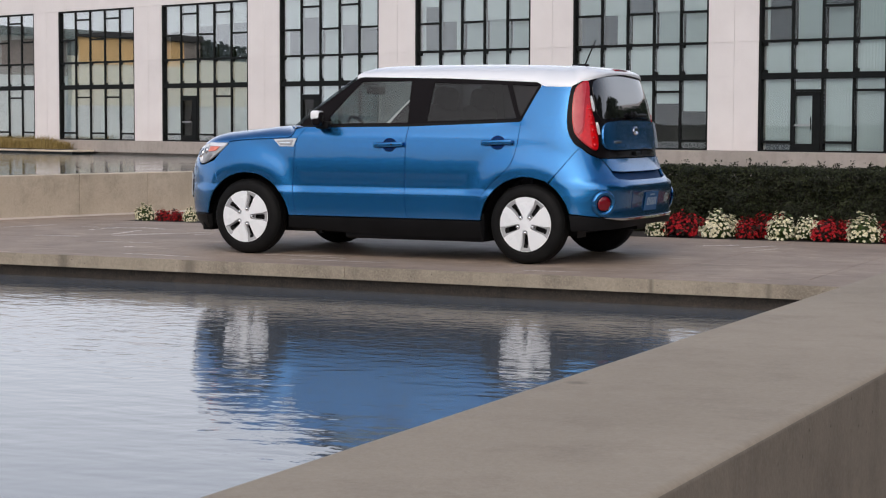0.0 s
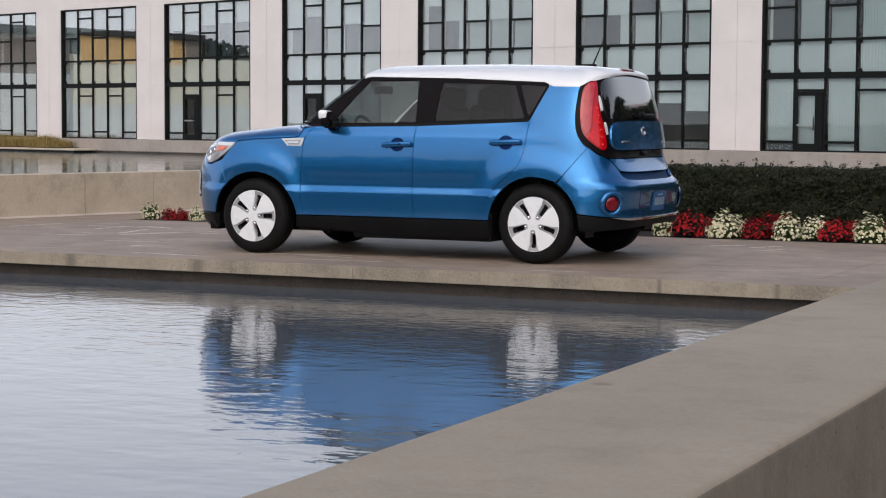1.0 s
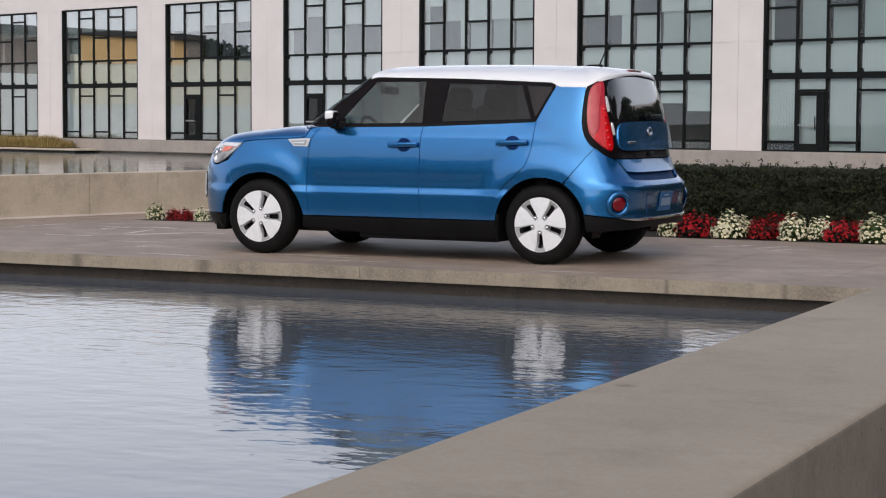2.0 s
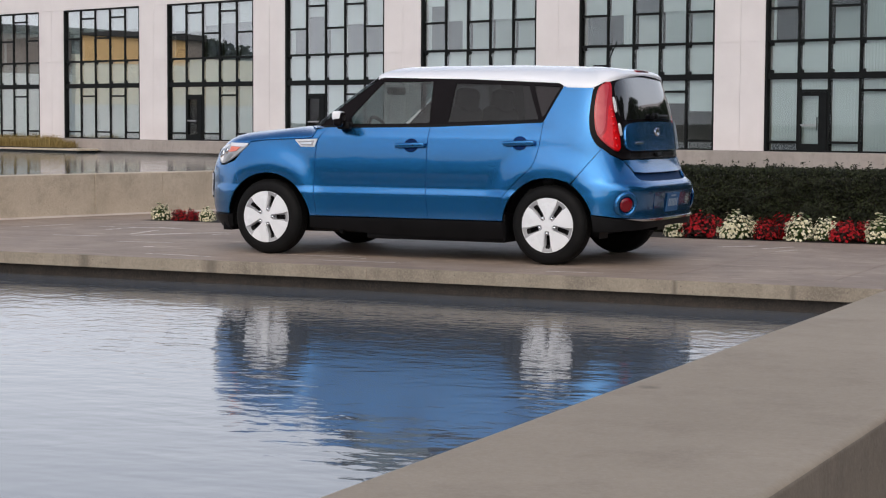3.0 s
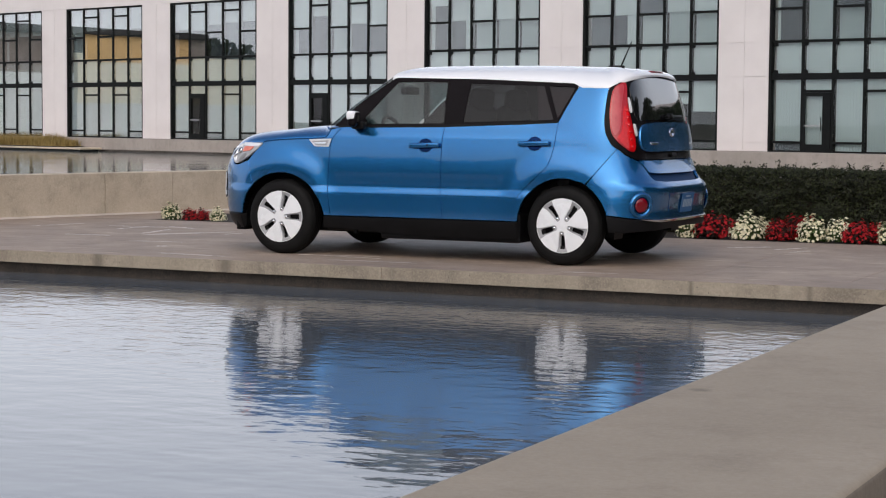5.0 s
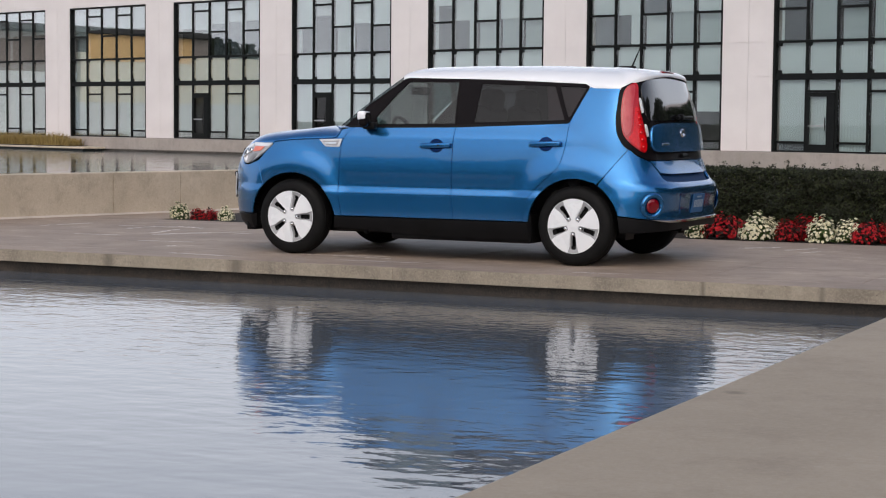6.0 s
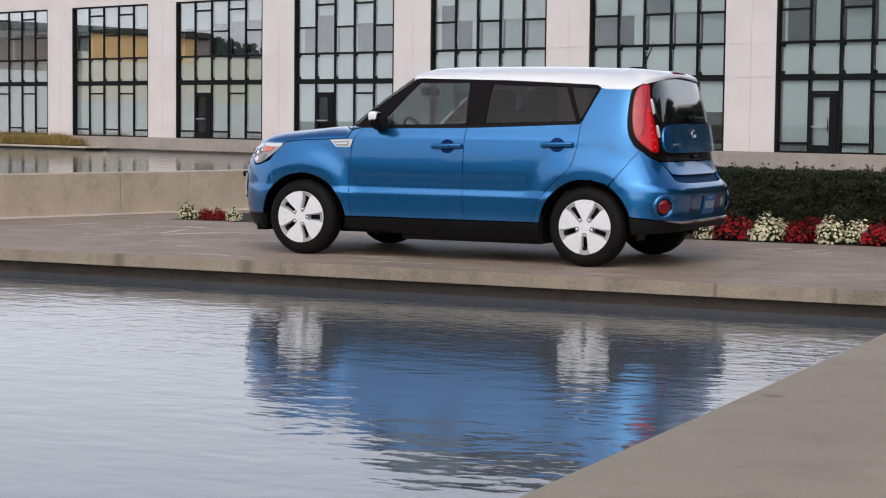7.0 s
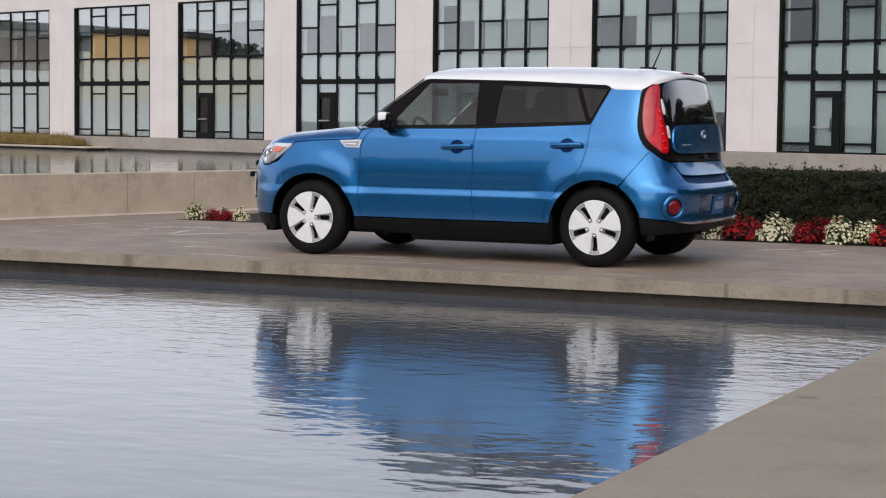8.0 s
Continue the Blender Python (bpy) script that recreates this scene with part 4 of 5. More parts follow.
for flip in (False, True):
    panel("front_fender", [(-1.545, 0.79), (-1.487, 0.880), (-1.430, 0.945), (-1.300, 0.965), (-1.030, 0.977), (-0.900, 0.983), (-0.858, 0.993), (-0.836, 1.020), (-0.822, 1.060)] + SEAM_F + [(-0.862, 0.338)]
          + arch(-1.275, 10, 131, 14, 0.42, 0.27), M_BLUE, car, flip=flip, grid=0.022)
    # a dark strip laid over the bonnet's edge, standing in for gap shade
    line = [(-1.44, 0.948), (-1.40, 0.956), (-1.30, 0.967), (-1.16, 0.974), (-1.03, 0.979), (-0.900, 0.985), (-0.860, 0.995), (-0.838, 1.022), (-0.824, 1.060)]
    panel("bonnet_gap_strip", [(u, z + 0.0045) for u, z in line] + [(u, z - 0.0035) for u, z in reversed(line)], M_NAVY, car, gap=0, lift=0.0012, depth=0.01, grid=0.02, flip=flip, label="dark strip painting the shaded shut gap under the bonnet")
    fd = panel("front_door", SEAM_F + SEAM_M[::-1] + [(-0.10, 1.089), (-0.45, 1.083)], M_BLUE, car, flip=flip, grid=0.022)
    rd = panel("rear_door", SEAM_M + SEAM_R[::-1] + [(0.90, 1.121), (0.55, 1.107)], M_BLUE, car, flip=flip, grid=0.022)
    handle(0.068, 0.936, fd, flip, True)
    handle(1.030, 0.962, rd, flip)
    panel("rear_quarter", SEAM_R + [(0.895, 0.338)] + arch(1.282, 174, 60, 44) + BUMP_SEAM + [p for p in LAMP_EDGE if p[1] > 0.932] + [(1.378, 1.408), (1.351, 1.421), (1.285, 1.280)], M_BLUE, car, flip=flip, gap=0.0022, grid=0.035)
    panel("sill", [(-0.862, 0.333), (0.20, 0.334), (0.890, 0.334), (0.895, 0.192), (0.60, 0.184), (0.142, 0.186), (-0.25, 0.200), (-0.595, 0.228), (-0.872, 0.238)], M_TRIM, car, flip=flip, depth=0.15, lift=0.004)
    panel("window_surround", [(-0.800, 1.086), (-0.598, 1.266), (-0.300, 1.486), (-0.258, 1.494), (0.534, 1.478), (1.30, 1.444), (1.342, 1.436), (1.348, 1.415), (1.216, 1.139), (0.90, 1.125), (0.55, 1.111),
                              (0.226, 1.098), (-0.10, 1.093), (-0.45, 1.087)], M_PILLAR, car, flip=flip, holes=(GLASS_F, GLASS_R, GLASS_Q), label="gloss black window surround and pillars")
    panel("front_side_window", GLASS_F, M_GLASS_CLEAR, car, gap=-0.006, depth=0.0, lift=-0.006, flip=flip, label="lightly tinted side glass")
    panel("rear_side_window", GLASS_R, M_GLASS_DARK, car, gap=-0.006, depth=0.0, lift=-0.006, flip=flip, label="dark tinted side glass")
    panel("quarter_window", GLASS_Q, M_GLASS_DARK, car, gap=-0.006, depth=0.0, lift=-0.006, flip=flip, label="dark tinted quarter glass")
    panel("belt_seal", [(-0.78, 1.094), (-0.45, 1.094), (0.22, 1.105), (0.90, 1.132), (1.212, 1.146), (1.205, 1.126), (0.90, 1.112), (0.22, 1.085), (-0.45, 1.076), (-0.76, 1.078)], M_TRIM, car, gap=0, depth=0.012, lift=0.004, flip=flip, label="black rubber seal under the windows")
    vent = panel("fender_vent", [(-1.020, 0.972), (-0.806, 0.980), (-0.830, 0.912), (-0.960, 0.914)], M_SATIN, car, gap=0, lift=0.008, depth=0.01, flip=flip, label="silver fender vent badge", grid=0.03)
    panel("vent_slot", [(-0.992, 0.959), (-0.830, 0.965), (-0.846, 0.922), (-0.950, 0.924)], M_CHANNEL, vent, gap=0, lift=0.011, depth=0.003, flip=flip, grid=0.03)
    panel("vent_bar", [(-0.968, 0.946), (-0.852, 0.950), (-0.858, 0.936), (-0.958, 0.936)], M_CHROME, vent, gap=0, lift=0.014, depth=0.003, flip=flip, grid=0.03)
    # lamps
    lamp = panel("tail_lamp", [(1.636, 1.375), (1.689, 1.420), (1.800, 1.450), (1.843, 1.425), (1.829, 1.309), (1.862, 1.198), (1.932, 1.021), (1.930, 0.898), (1.842, 0.911), (1.666, 1.008), (1.625, 1.087),
                               (1.612, 1.242)], M_LAMP, car, gap=0.0, lift=0.016, depth=0.03, rounding=2, grid=0.025, flip=flip, label="tall wraparound red tail lamp")
    panel("frosted_band", [(1.625, 1.245), (1.650, 1.368), (1.695, 1.410), (1.785, 1.434), (1.795, 1.400), (1.762, 1.300), (1.748, 1.200), (1.742, 1.090), (1.700, 1.040), (1.672, 1.028), (1.645, 1.080), (1.630, 1.150)], M_PINK, lamp, gap=0, lift=0.020, depth=0.006, rounding=2,
          grid=0.025, flip=flip, label="paler frosted red light band")
    panel("light_strip", [(1.790, 1.275), (1.832, 1.225), (1.850, 1.150), (1.885, 1.050), (1.918, 0.990), (1.922, 0.908), (1.845, 0.920), (1.755, 0.968), (1.690, 1.012), (1.735, 1.040), (1.765, 1.080), (1.772, 1.180)], M_REDLIT, lamp, gap=0, lift=0.021, depth=0.006, rounding=2, grid=0.02, flip=flip, label="bright red inner light strip")
    for j in range(6):
        p, nn = body(1.818 + 0.012 * j, 1.225 - 0.056 * j), normal_at(body, 1.818 + 0.012 * j, 1.225 - 0.056 * j)
        m = Vector((nn.x, nn.y * (-1 if flip else 1), nn.z)).to_track_quat("Y", "Z").to_matrix().to_4x4()
        q = p + nn * 0.026
        m.translation = (q.x, q.y * (-1 if flip else 1), q.z)
        part("light_dome", lathe([(0.0, 0.004), (0.008, 0.003), (0.012, 0.0), (0.013, -0.006)], 16), M_REDLIT, lamp, "", True, m)
    panel("reversing_lamp", [(1.845, 1.330), (1.872, 1.320), (1.905, 1.215), (1.878, 1.205)], M_CLEAR, lamp, gap=0, lift=0.018, depth=0.02, rounding=1, grid=0.02, flip=flip, label="clear reversing light")
    panel("indicator_lamp", [(1.915, 1.125), (1.942, 1.115), (1.965, 1.030), (1.945, 1.025)], M_CLEAR, lamp, gap=0, lift=0.018, depth=0.02, rounding=1, grid=0.02, flip=flip, label="clear indicator light")
    head = panel("headlamp", [(-1.727, 0.757), (-1.800, 0.812), (-1.905, 0.895), (-1.735, 0.932), (-1.630, 0.938), (-1.432, 0.938), (-1.487, 0.880), (-1.570, 0.806), (-1.657, 0.760)], M_HOUSING, car, lift=0.004, rounding=1,
                 grid=0.03, flip=flip, label="clear headlamp with amber side marker")
    panel("lamp_rim", [(-1.700, 0.772), (-1.790, 0.815), (-1.880, 0.890), (-1.735, 0.926), (-1.690, 0.922), (-1.740, 0.860), (-1.700, 0.800)], M_CLEAR, head, gap=0, lift=0.010, depth=0.01, rounding=1, grid=0.02, flip=flip, label="bright lamp reflector")
    panel("lamp_bezel", [(-1.625, 0.848), (-1.572, 0.846), (-1.600, 0.800), (-1.650, 0.768), (-1.672, 0.778)], M_GREY, head, gap=0, lift=0.008, depth=0.01, rounding=1, grid=0.02, flip=flip, label="grey lamp bezel")
    for u, z, r in ((-1.755, 0.845, 0.040), (-1.690, 0.868, 0.028)):
        m = facing(u, z, 0.012)
        if flip:
            m = Matrix.Diagonal((1, -1, 1, 1)) @ m @ Matrix.Diagonal((1, 1, -1, 1))
        bowl = part("lamp_bowl", lathe([(r * 0.62, 0.004), (r * 0.85, 0.010), (r, 0.006), (r * 1.05, -0.008)], 28), M_CHROME, head, "chrome ring of the projector lamp", True, m)
        part("projector", lathe([(0.0, 0.010), (r * 0.4, 0.008), (r * 0.62, 0.002), (r * 0.64, -0.006)], 24), M_GLOSS, bowl, "dark projector lens", True)
    panel("upper_rim", [(-1.700, 0.936), (-1.445, 0.936), (-1.482, 0.906), (-1.670, 0.910)], M_CLEAR, head, gap=0, lift=0.009, depth=0.01, grid=0.02, flip=flip)
    panel("side_marker", [(-1.645, 0.903), (-1.520, 0.903), (-1.552, 0.868), (-1.638, 0.858)], M_AMBER, head, gap=0, lift=0.012, depth=0.01, grid=0.02, flip=flip, label="amber side marker")

# tail
panel("rear_bumper", mirrored(arch(1.282, 17, 60, 30) + BUMP_SEAM + [(1.753, 0.905), (1.802, 0.878), (1.937, 0.838), (1.973, 0.826), (2.050, 0.765), (2.110, 0.700), (2.154, 0.678), (2.300, 0.668), (REAR_MID, 0.666)], REAR_MID)
      + [(2 * REAR_MID - 1.502, 0.410), (2 * REAR_MID - 1.734, 0.388), (2 * REAR_MID - 1.864, 0.384), (2.736, 0.370), (REAR_MID, 0.366), (2.104, 0.370), (1.864, 0.384), (1.734, 0.388), (1.502, 0.410)],
      M_BLUE, car, grid=0.035, gap=0.0022, label="blue rear bumper")
panel("rear_valance", mirrored([(1.508, 0.404), (1.734, 0.382), (1.864, 0.378), (2.104, 0.364), (REAR_MID, 0.360)], REAR_MID)
      + [(2 * REAR_MID - 1.533, 0.270), (2.764, 0.285), (REAR_MID, 0.300), (2.076, 0.285), (1.533, 0.270)], M_TRIM, car, depth=0.10, lift=0.004, label="black plastic lower bumper")
panel("bumper_strip", mirrored([(1.850, 0.379), (2.104, 0.372), (REAR_MID, 0.370)], REAR_MID) + [(2.736, 0.356), (REAR_MID, 0.352), (2.104, 0.356)], M_CHROME, car, gap=0, lift=0.016, depth=0.03, label="satin silver bumper strip")
gate = panel("tailgate", mirrored([(1.604, 1.415), (1.787, 1.462), (2.037, 1.492), (REAR_MID, 1.524)], REAR_MID)
             + mirrored(LAMP_EDGE[::-1] + [(1.753, 0.911), (1.802, 0.883), (1.937, 0.842), (2.255, 0.840), (REAR_MID, 0.840)], REAR_MID)[::-1], M_PILLAR, car, gap=0.004, lift=0.002, label="gloss black tailgate surround")
panel("rear_window", mirrored([(1.885, 1.432), (2.037, 1.476), (2.200, 1.494), (REAR_MID, 1.504)], REAR_MID) + mirrored([(1.905, 1.300), (1.960, 1.150), (2.100, 1.150), (REAR_MID, 1.162)], REAR_MID)[::-1],
      M_GLOSS, gate, gap=0, lift=0.008, depth=0.006, rounding=1, label="dark tinted rear window")
blue = panel("tailgate_panel", mirrored([(1.985, 1.010), (2.000, 1.085), (2.064, 1.119), (2.200, 1.128), (REAR_MID, 1.134)], REAR_MID)
             + mirrored([(2.000, 0.935), (2.066, 0.905), (2.200, 0.902), (REAR_MID, 0.902)], REAR_MID)[::-1], M_BLUE, gate, gap=0, lift=0.030, depth=0.03, rounding=1, label="raised blue panel on the tailgate")
panel("tailgate_lip", mirrored([(1.965, 0.836), (2.255, 0.836), (REAR_MID, 0.836)], REAR_MID) + mirrored([(1.990, 0.822), (2.060, 0.765), (2.095, 0.738), (2.250, 0.728), (REAR_MID, 0.726)], REAR_MID)[::-1], M_BLUE, car, lift=0.006, label="blue lower edge of the tailgate")
panel("tailgate_groove", mirrored([(2.098, 0.738), (2.250, 0.728), (REAR_MID, 0.726)], REAR_MID) + mirrored([(2.150, 0.682), (2.300, 0.670), (REAR_MID, 0.668)], REAR_MID)[::-1], M_NAVY, car, gap=-0.002, lift=-0.024, depth=0.01, label="recessed groove under the tailgate, its shade put into the colour")

emblem = part("emblem", lathe([(0.0, 0.004), (0.026, 0.004), (0.032, 0.010), (0.042, 0.009), (0.046, 0.0)], 32), M_CHROME, blue, "round silver emblem", True, facing(REAR_MID, 1.05, 0.031) @ Matrix.Diagonal((1.15, 1, 0.8, 1)))
part("script_badge", box(-0.075, 0.075, 0, 0.005, -0.008, 0.010, 0.003), M_CHROME, blue, "small silver badge", False, facing(2.195, 0.962, 0.031))
part("script_badge", box(-0.05, 0.05, 0, 0.005, -0.008, 0.008, 0.003), M_CHROME, blue, "", False, facing(2 * REAR_MID - 2.16, 0.955, 0.031))
part("keyhole", box(-0.06, 0.06, 0, 0.02, -0.018, 0.012, 0.006), M_TRIM, gate, "", False, facing(REAR_MID, 0.875, 0.004))
wiper = part("rear_wiper", box(-0.32, 0.08, 0.0, 0.025, -0.014, 0.014, 0.008), M_TRIM, car, "black rear wiper", True, facing(REAR_MID, 1.175, 0.018))
part("pivot", lathe([(0.0, 0.045), (0.025, 0.04), (0.03, 0.0)], 20), M_TRIM, wiper)

for u in (1.869, 2 * REAR_MID - 1.869):
    pod = part("fog_lamp", lathe([(0.060, 0.004), (0.074, 0.016), (0.088, 0.020), (0.098, 0.014), (0.104, 0.0)], 40), M_BLUE, car, "round rear reflector in a raised blue ring", True, facing(u, 0.490, 0.0))
    part("lens", lathe([(0.0, 0.018), (0.03, 0.017), (0.05, 0.013), (0.058, 0.006), (0.060, 0.0)], 32), M_RED, pod, "red reflector lens", True)
    part("inner_ring", lathe([(0.058, 0.010), (0.066, 0.012), (0.070, 0.006)], 32), M_BLUE_SHADED, pod, "", True)

recess = panel("plate_recess", [(2.285, 0.572), (2 * REAR_MID - 2.285, 0.572), (2 * REAR_MID - 2.300, 0.408), (2.300, 0.408)], M_BLUE, car, gap=0, lift=0.003, depth=0.003, label="recess round the number plate")
plate = part("number_plate", box(-0.152, 0.152, 0, 0.006, -0.076, 0.076, 0.003), M_PLATE, recess, "blue number plate with pale bars", False, facing(REAR_MID, 0.490, 0.010))
for i in range(6):
    part("bar", box(-0.115 + i * 0.039, -0.088 + i * 0.039, 0.006, 0.008, -0.032, 0.030), M_BARS, plate)
part("bar", box(-0.06, 0.06, 0.006, 0.008, 0.048, 0.060), M_BARS, plate)

# nose
panel("front_bumper", mirrored([(u_at(-1.690, 0.334), 0.334)] + arch(-1.275, 171.0, 131, 14, 0.42, 0.27) + [(-1.545, 0.79), (-1.657, 0.752), (-1.727, 0.749), (-1.805, 0.805), (-1.915, 0.890), (-2.10, 0.893), (NOSE_MID, 0.893)], NOSE_MID)
      + [(2 * NOSE_MID + 1.93, 0.338), (NOSE_MID, 0.34), (-1.93, 0.338)], M_BLUE, car, grid=0.035, label="blue front bumper")
panel("front_valance", mirrored([(u_at(-1.690, 0.325), 0.325), (-1.93, 0.332), (NOSE_MID, 0.334)], NOSE_MID) + [(2 * NOSE_MID + 1.636, 0.205), (NOSE_MID, 0.235), (-1.636, 0.205)], M_TRIM, car, depth=0.12, lift=0.004, label="black plastic front lip")
grille = panel("lower_grille", mirrored([(-2.06, 0.60), (NOSE_MID, 0.61)], NOSE_MID) + mirrored([(-2.00, 0.42), (NOSE_MID, 0.40)], NOSE_MID)[::-1], M_TRIM, car, gap=0, lift=0.006, depth=0.02, rounding=1, label="black lower grille")
for u in (-1.93, 2 * NOSE_MID + 1.93):
    side = panel("fog_pod", [(u - 0.05, 0.69), (u + 0.045, 0.66), (u + 0.04, 0.47), (u - 0.06, 0.45)], M_TRIM, car, gap=0, lift=0.008, depth=0.02, rounding=1, grid=0.03, label="black fog lamp pod with bright trim")
    panel("pod_trim", [(u + 0.02, 0.67), (u + 0.042, 0.655), (u + 0.04, 0.48), (u + 0.022, 0.50)], M_SILVER, side, gap=0, lift=0.014, depth=0.01, grid=0.03)

for side_y in (-0.62, 0.62):
    part("air_dam", box(-0.045, 0.045, -0.16, 0.16, -0.045, 0.03, 0.008, 2), M_TRIM, car, "", True, pose(-1.735, side_y, 0.232))

# bonnet, roof and windscreen
edge = [(-0.826, 1.064), (-0.841, 1.026), (-0.863, 1.000), (-0.905, 0.990), (-1.03, 0.984), (-1.30, 0.972), (-1.43, 0.953), (-1.63, 0.943), (-1.735, 0.935), (-1.91, 0.900), (-2.10, 0.896), (NOSE_MID + 0.02, 0.896)]
left = [body(a + (c - a) * k / 8, b + (d - b) * k / 8) + Vector((0, 0.005, 0)) for (a, b), (c, d) in zip(edge, edge[1:]) for k in range(8)]
cowl = [screen(2 - v, 1.082) + Vector((-0.015, 0, 0)) for v in [0.06 + 1.88 * i / 30 for i in range(31)]]
ring = left + [Vector((left[-1].x - 0.002, 0, left[-1].z))] + [Vector((v.x, -v.y, v.z)) for v in reversed(left)] + [v for v in reversed(cowl)]
cap("bonnet", ring, (-1.65, -1.35), curve([(-2.13, 0.915), (-2.0, 0.968), (-1.85, 1.003), (-1.58, 1.042), (-1.30, 1.068), (-1.05, 1.090), (-0.8, 1.09)]), 4.5, 0.6, M_BLUE, car, "smooth blue bonnet")

EAVES = curve([(-0.30, 1.490), (0.53, 1.480), (1.28, 1.448), (1.37, 1.413), (1.59, 1.410), (1.66, 1.428), (1.787, 1.465), (2.037, 1.498), (REAR_MID, 1.530)])
side_run = [body(u, EAVES(u)) for u in [-0.27 + (1.42 + 0.27) * i / 50 for i in range(51)]]
rear_run = []
for i in range(1, 46):
    u = U_REAR + i / 45
    n = normal_at(body, u, EAVES(u))
    rear_run.append(body(u, EAVES(u)) + Vector((n.x, n.y, 0)) * (0.004 + 0.035 * max(0.0, (u - 1.75) / 0.67) ** 0.6 if u > 1.75 else 0.004))
half = side_run + rear_run
brow = [screen(2 - v, 1.488 + 0.052 * math.sin(v * math.pi / 2) ** 1.0) for v in [0.05 + 0.95 * i / 20 for i in range(21)]]
loop = [v for v in reversed(brow)] + half
ring = loop + [Vector((v.x, -v.y, v.z)) for v in reversed(loop[1:-1])]
roof = cap("roof", ring, (0.05, 1.25), curve([(-0.60, 1.548), (-0.45, 1.565), (-0.16, 1.592), (0.2, 1.600), (0.72, 1.601), (1.17, 1.592), (1.6, 1.574), (1.86, 1.548)]), lambda b: 3.4 + 5.0 * min(1.0, max(0.0, (b.x - 1.62) / 0.12)), 0.62, M_WHITE, car, "white painted roof with rear spoiler")
part("stop_lamp", box(-0.02, 0.012, -0.14, 0.14, -0.010, 0.010, 0.006), M_RED, roof, "high red stop lamp", True, pose(1.742, 0, 1.544))
fin = part("antenna", box(-0.085, 0.06, -0.022, 0.022, -0.012, 0.012, 0.011, 3), M_TRIM, car, "black roof antenna", True, pose(1.41, 0, 1.590))
rod = lathe([(0.0, 0.217), (0.0045, 0.215), (0.006, 0.08), (0.007, 0.0)], 10, "Z")
part("rod", rod, M_TRIM, fin, "", True, pose(0.03, 0, 0.01, 0, 24, 0))
panel("windscreen", [(0.05, 1.092), (1.0, 1.092), (1.95, 1.092), (1.95, 1.482), (1.5, 1.522), (1.0, 1.538), (0.5, 1.522), (0.05, 1.482)], M_GLASS_CLEAR, car, surf=screen, gap=0, depth=0.004, label="raked clear windscreen")

# wheels
def wheel(x, y, turn, flip):
    w = part("wheel", lathe([(0.16, -0.07), (0.20, -0.085), (0.222, -0.098), (0.250, -0.103), (0.278, -0.098), (0.298, -0.086), (0.310, -0.070), (TYRE_R, -0.046), (TYRE_R, 0.046), (0.310, 0.070), (0.305, 0.082), (0.295, 0.098), (0.225, 0.098), (0.16, 0.09)], 72),
             M_RUBBER, car, "white five-slot wheel with black tyre", True, pose(x, y, HUB_Z, 0, 0, 180 if flip else 0))
    for r in (-0.045, -0.018, 0.010, 0.038):
        part("tread_rib", lathe([(TYRE_R - 0.002, r - 0.010), (TYRE_R + 0.0005, r - 0.009), (TYRE_R + 0.0005, r + 0.009), (TYRE_R - 0.002, r + 0.010)], 72), M_RUBBER, w, smooth=True)
    part("sidewall_rib", lathe([(0.232, -0.0985), (0.236, -0.103), (0.242, -0.1035), (0.246, -0.101)], 72), M_RUBBER, w, smooth=True)
    part("brake_disc", lathe([(0.0, -0.045), (0.20, -0.045), (0.21, -0.03), (0.21, 0.02)], 40), M_TRIM, w, smooth=True)

    def dish(a, b):
        return Vector((a, -0.114 + 0.010 * (math.hypot(a, b) / 0.22) ** 2, b))

    def trough(a, b):
        """The sunk channel of a slot, rising to the cover's rim."""
        k = min(1.0, max(0.0, (0.212 - math.hypot(a, b)) / 0.055))
        return dish(a, b) + Vector((0, 0.002 + 0.020 * k, 0))

    rim = [(0.217 * math.cos(math.tau * i / 72), 0.217 * math.sin(math.tau * i / 72)) for i in range(72)]
    slots, pockets = [], []
    for k in range(5):
        a = radians(turn + 72 * k)

        def spin(pts):
            return [(px * math.cos(a) - py * math.sin(a), px * math.sin(a) + py * math.cos(a)) for px, py in pts]
        slots.append(spin([(0.046, -0.012), (0.054, -0.021), (0.100, -0.026), (0.165, -0.031), (0.212, -0.044), (0.214, 0.0), (0.210, 0.050), (0.160, 0.034), (0.100, 0.027), (0.054, 0.021), (0.046, 0.012)]))
        pockets.append(spin([(0.080, -0.012), (0.086, -0.019), (0.176, -0.023), (0.185, -0.015), (0.187, 0.014), (0.180, 0.022), (0.086, 0.018), (0.080, 0.010)]))
    panel("cover", rim, M_COVER, w, surf=dish, gap=0, depth=0.024, grid=0.03, holes=slots, label="glossy white wheel cover")
    for k in range(5):
        a = radians(turn + 72 * k)
        s = panel("spoke_channel", slots[k], M_CHANNEL, w, surf=trough, gap=0, depth=0.03, lift=0.0, grid=0.02, holes=(pockets[k],), label="grey recessed channel")
        part("bolt_cap", lathe([(0.0, -0.016), (0.008, -0.016), (0.013, -0.011), (0.014, 0.012)], 16), M_CHROME, w, "", True, pose(0.066 * math.cos(a), -0.104, 0.066 * math.sin(a)))
    part("hub_cap", lathe([(0.0, -0.1150), (0.022, -0.1147), (0.026, -0.1135)], 32), M_COVER, w, smooth=True)


wheel(FRONT_AXLE, -0.788, 0, False)
wheel(REAR_AXLE, -0.788, -18, False)
wheel(FRONT_AXLE, 0.788, 20, True)
wheel(REAR_AXLE, 0.788, 50, True)

# underbody and wheel housings
part("underbody", box(-1.85, 1.40, -0.62, 0.62, 0.19, 0.42, 0.03), M_TRIM, car)
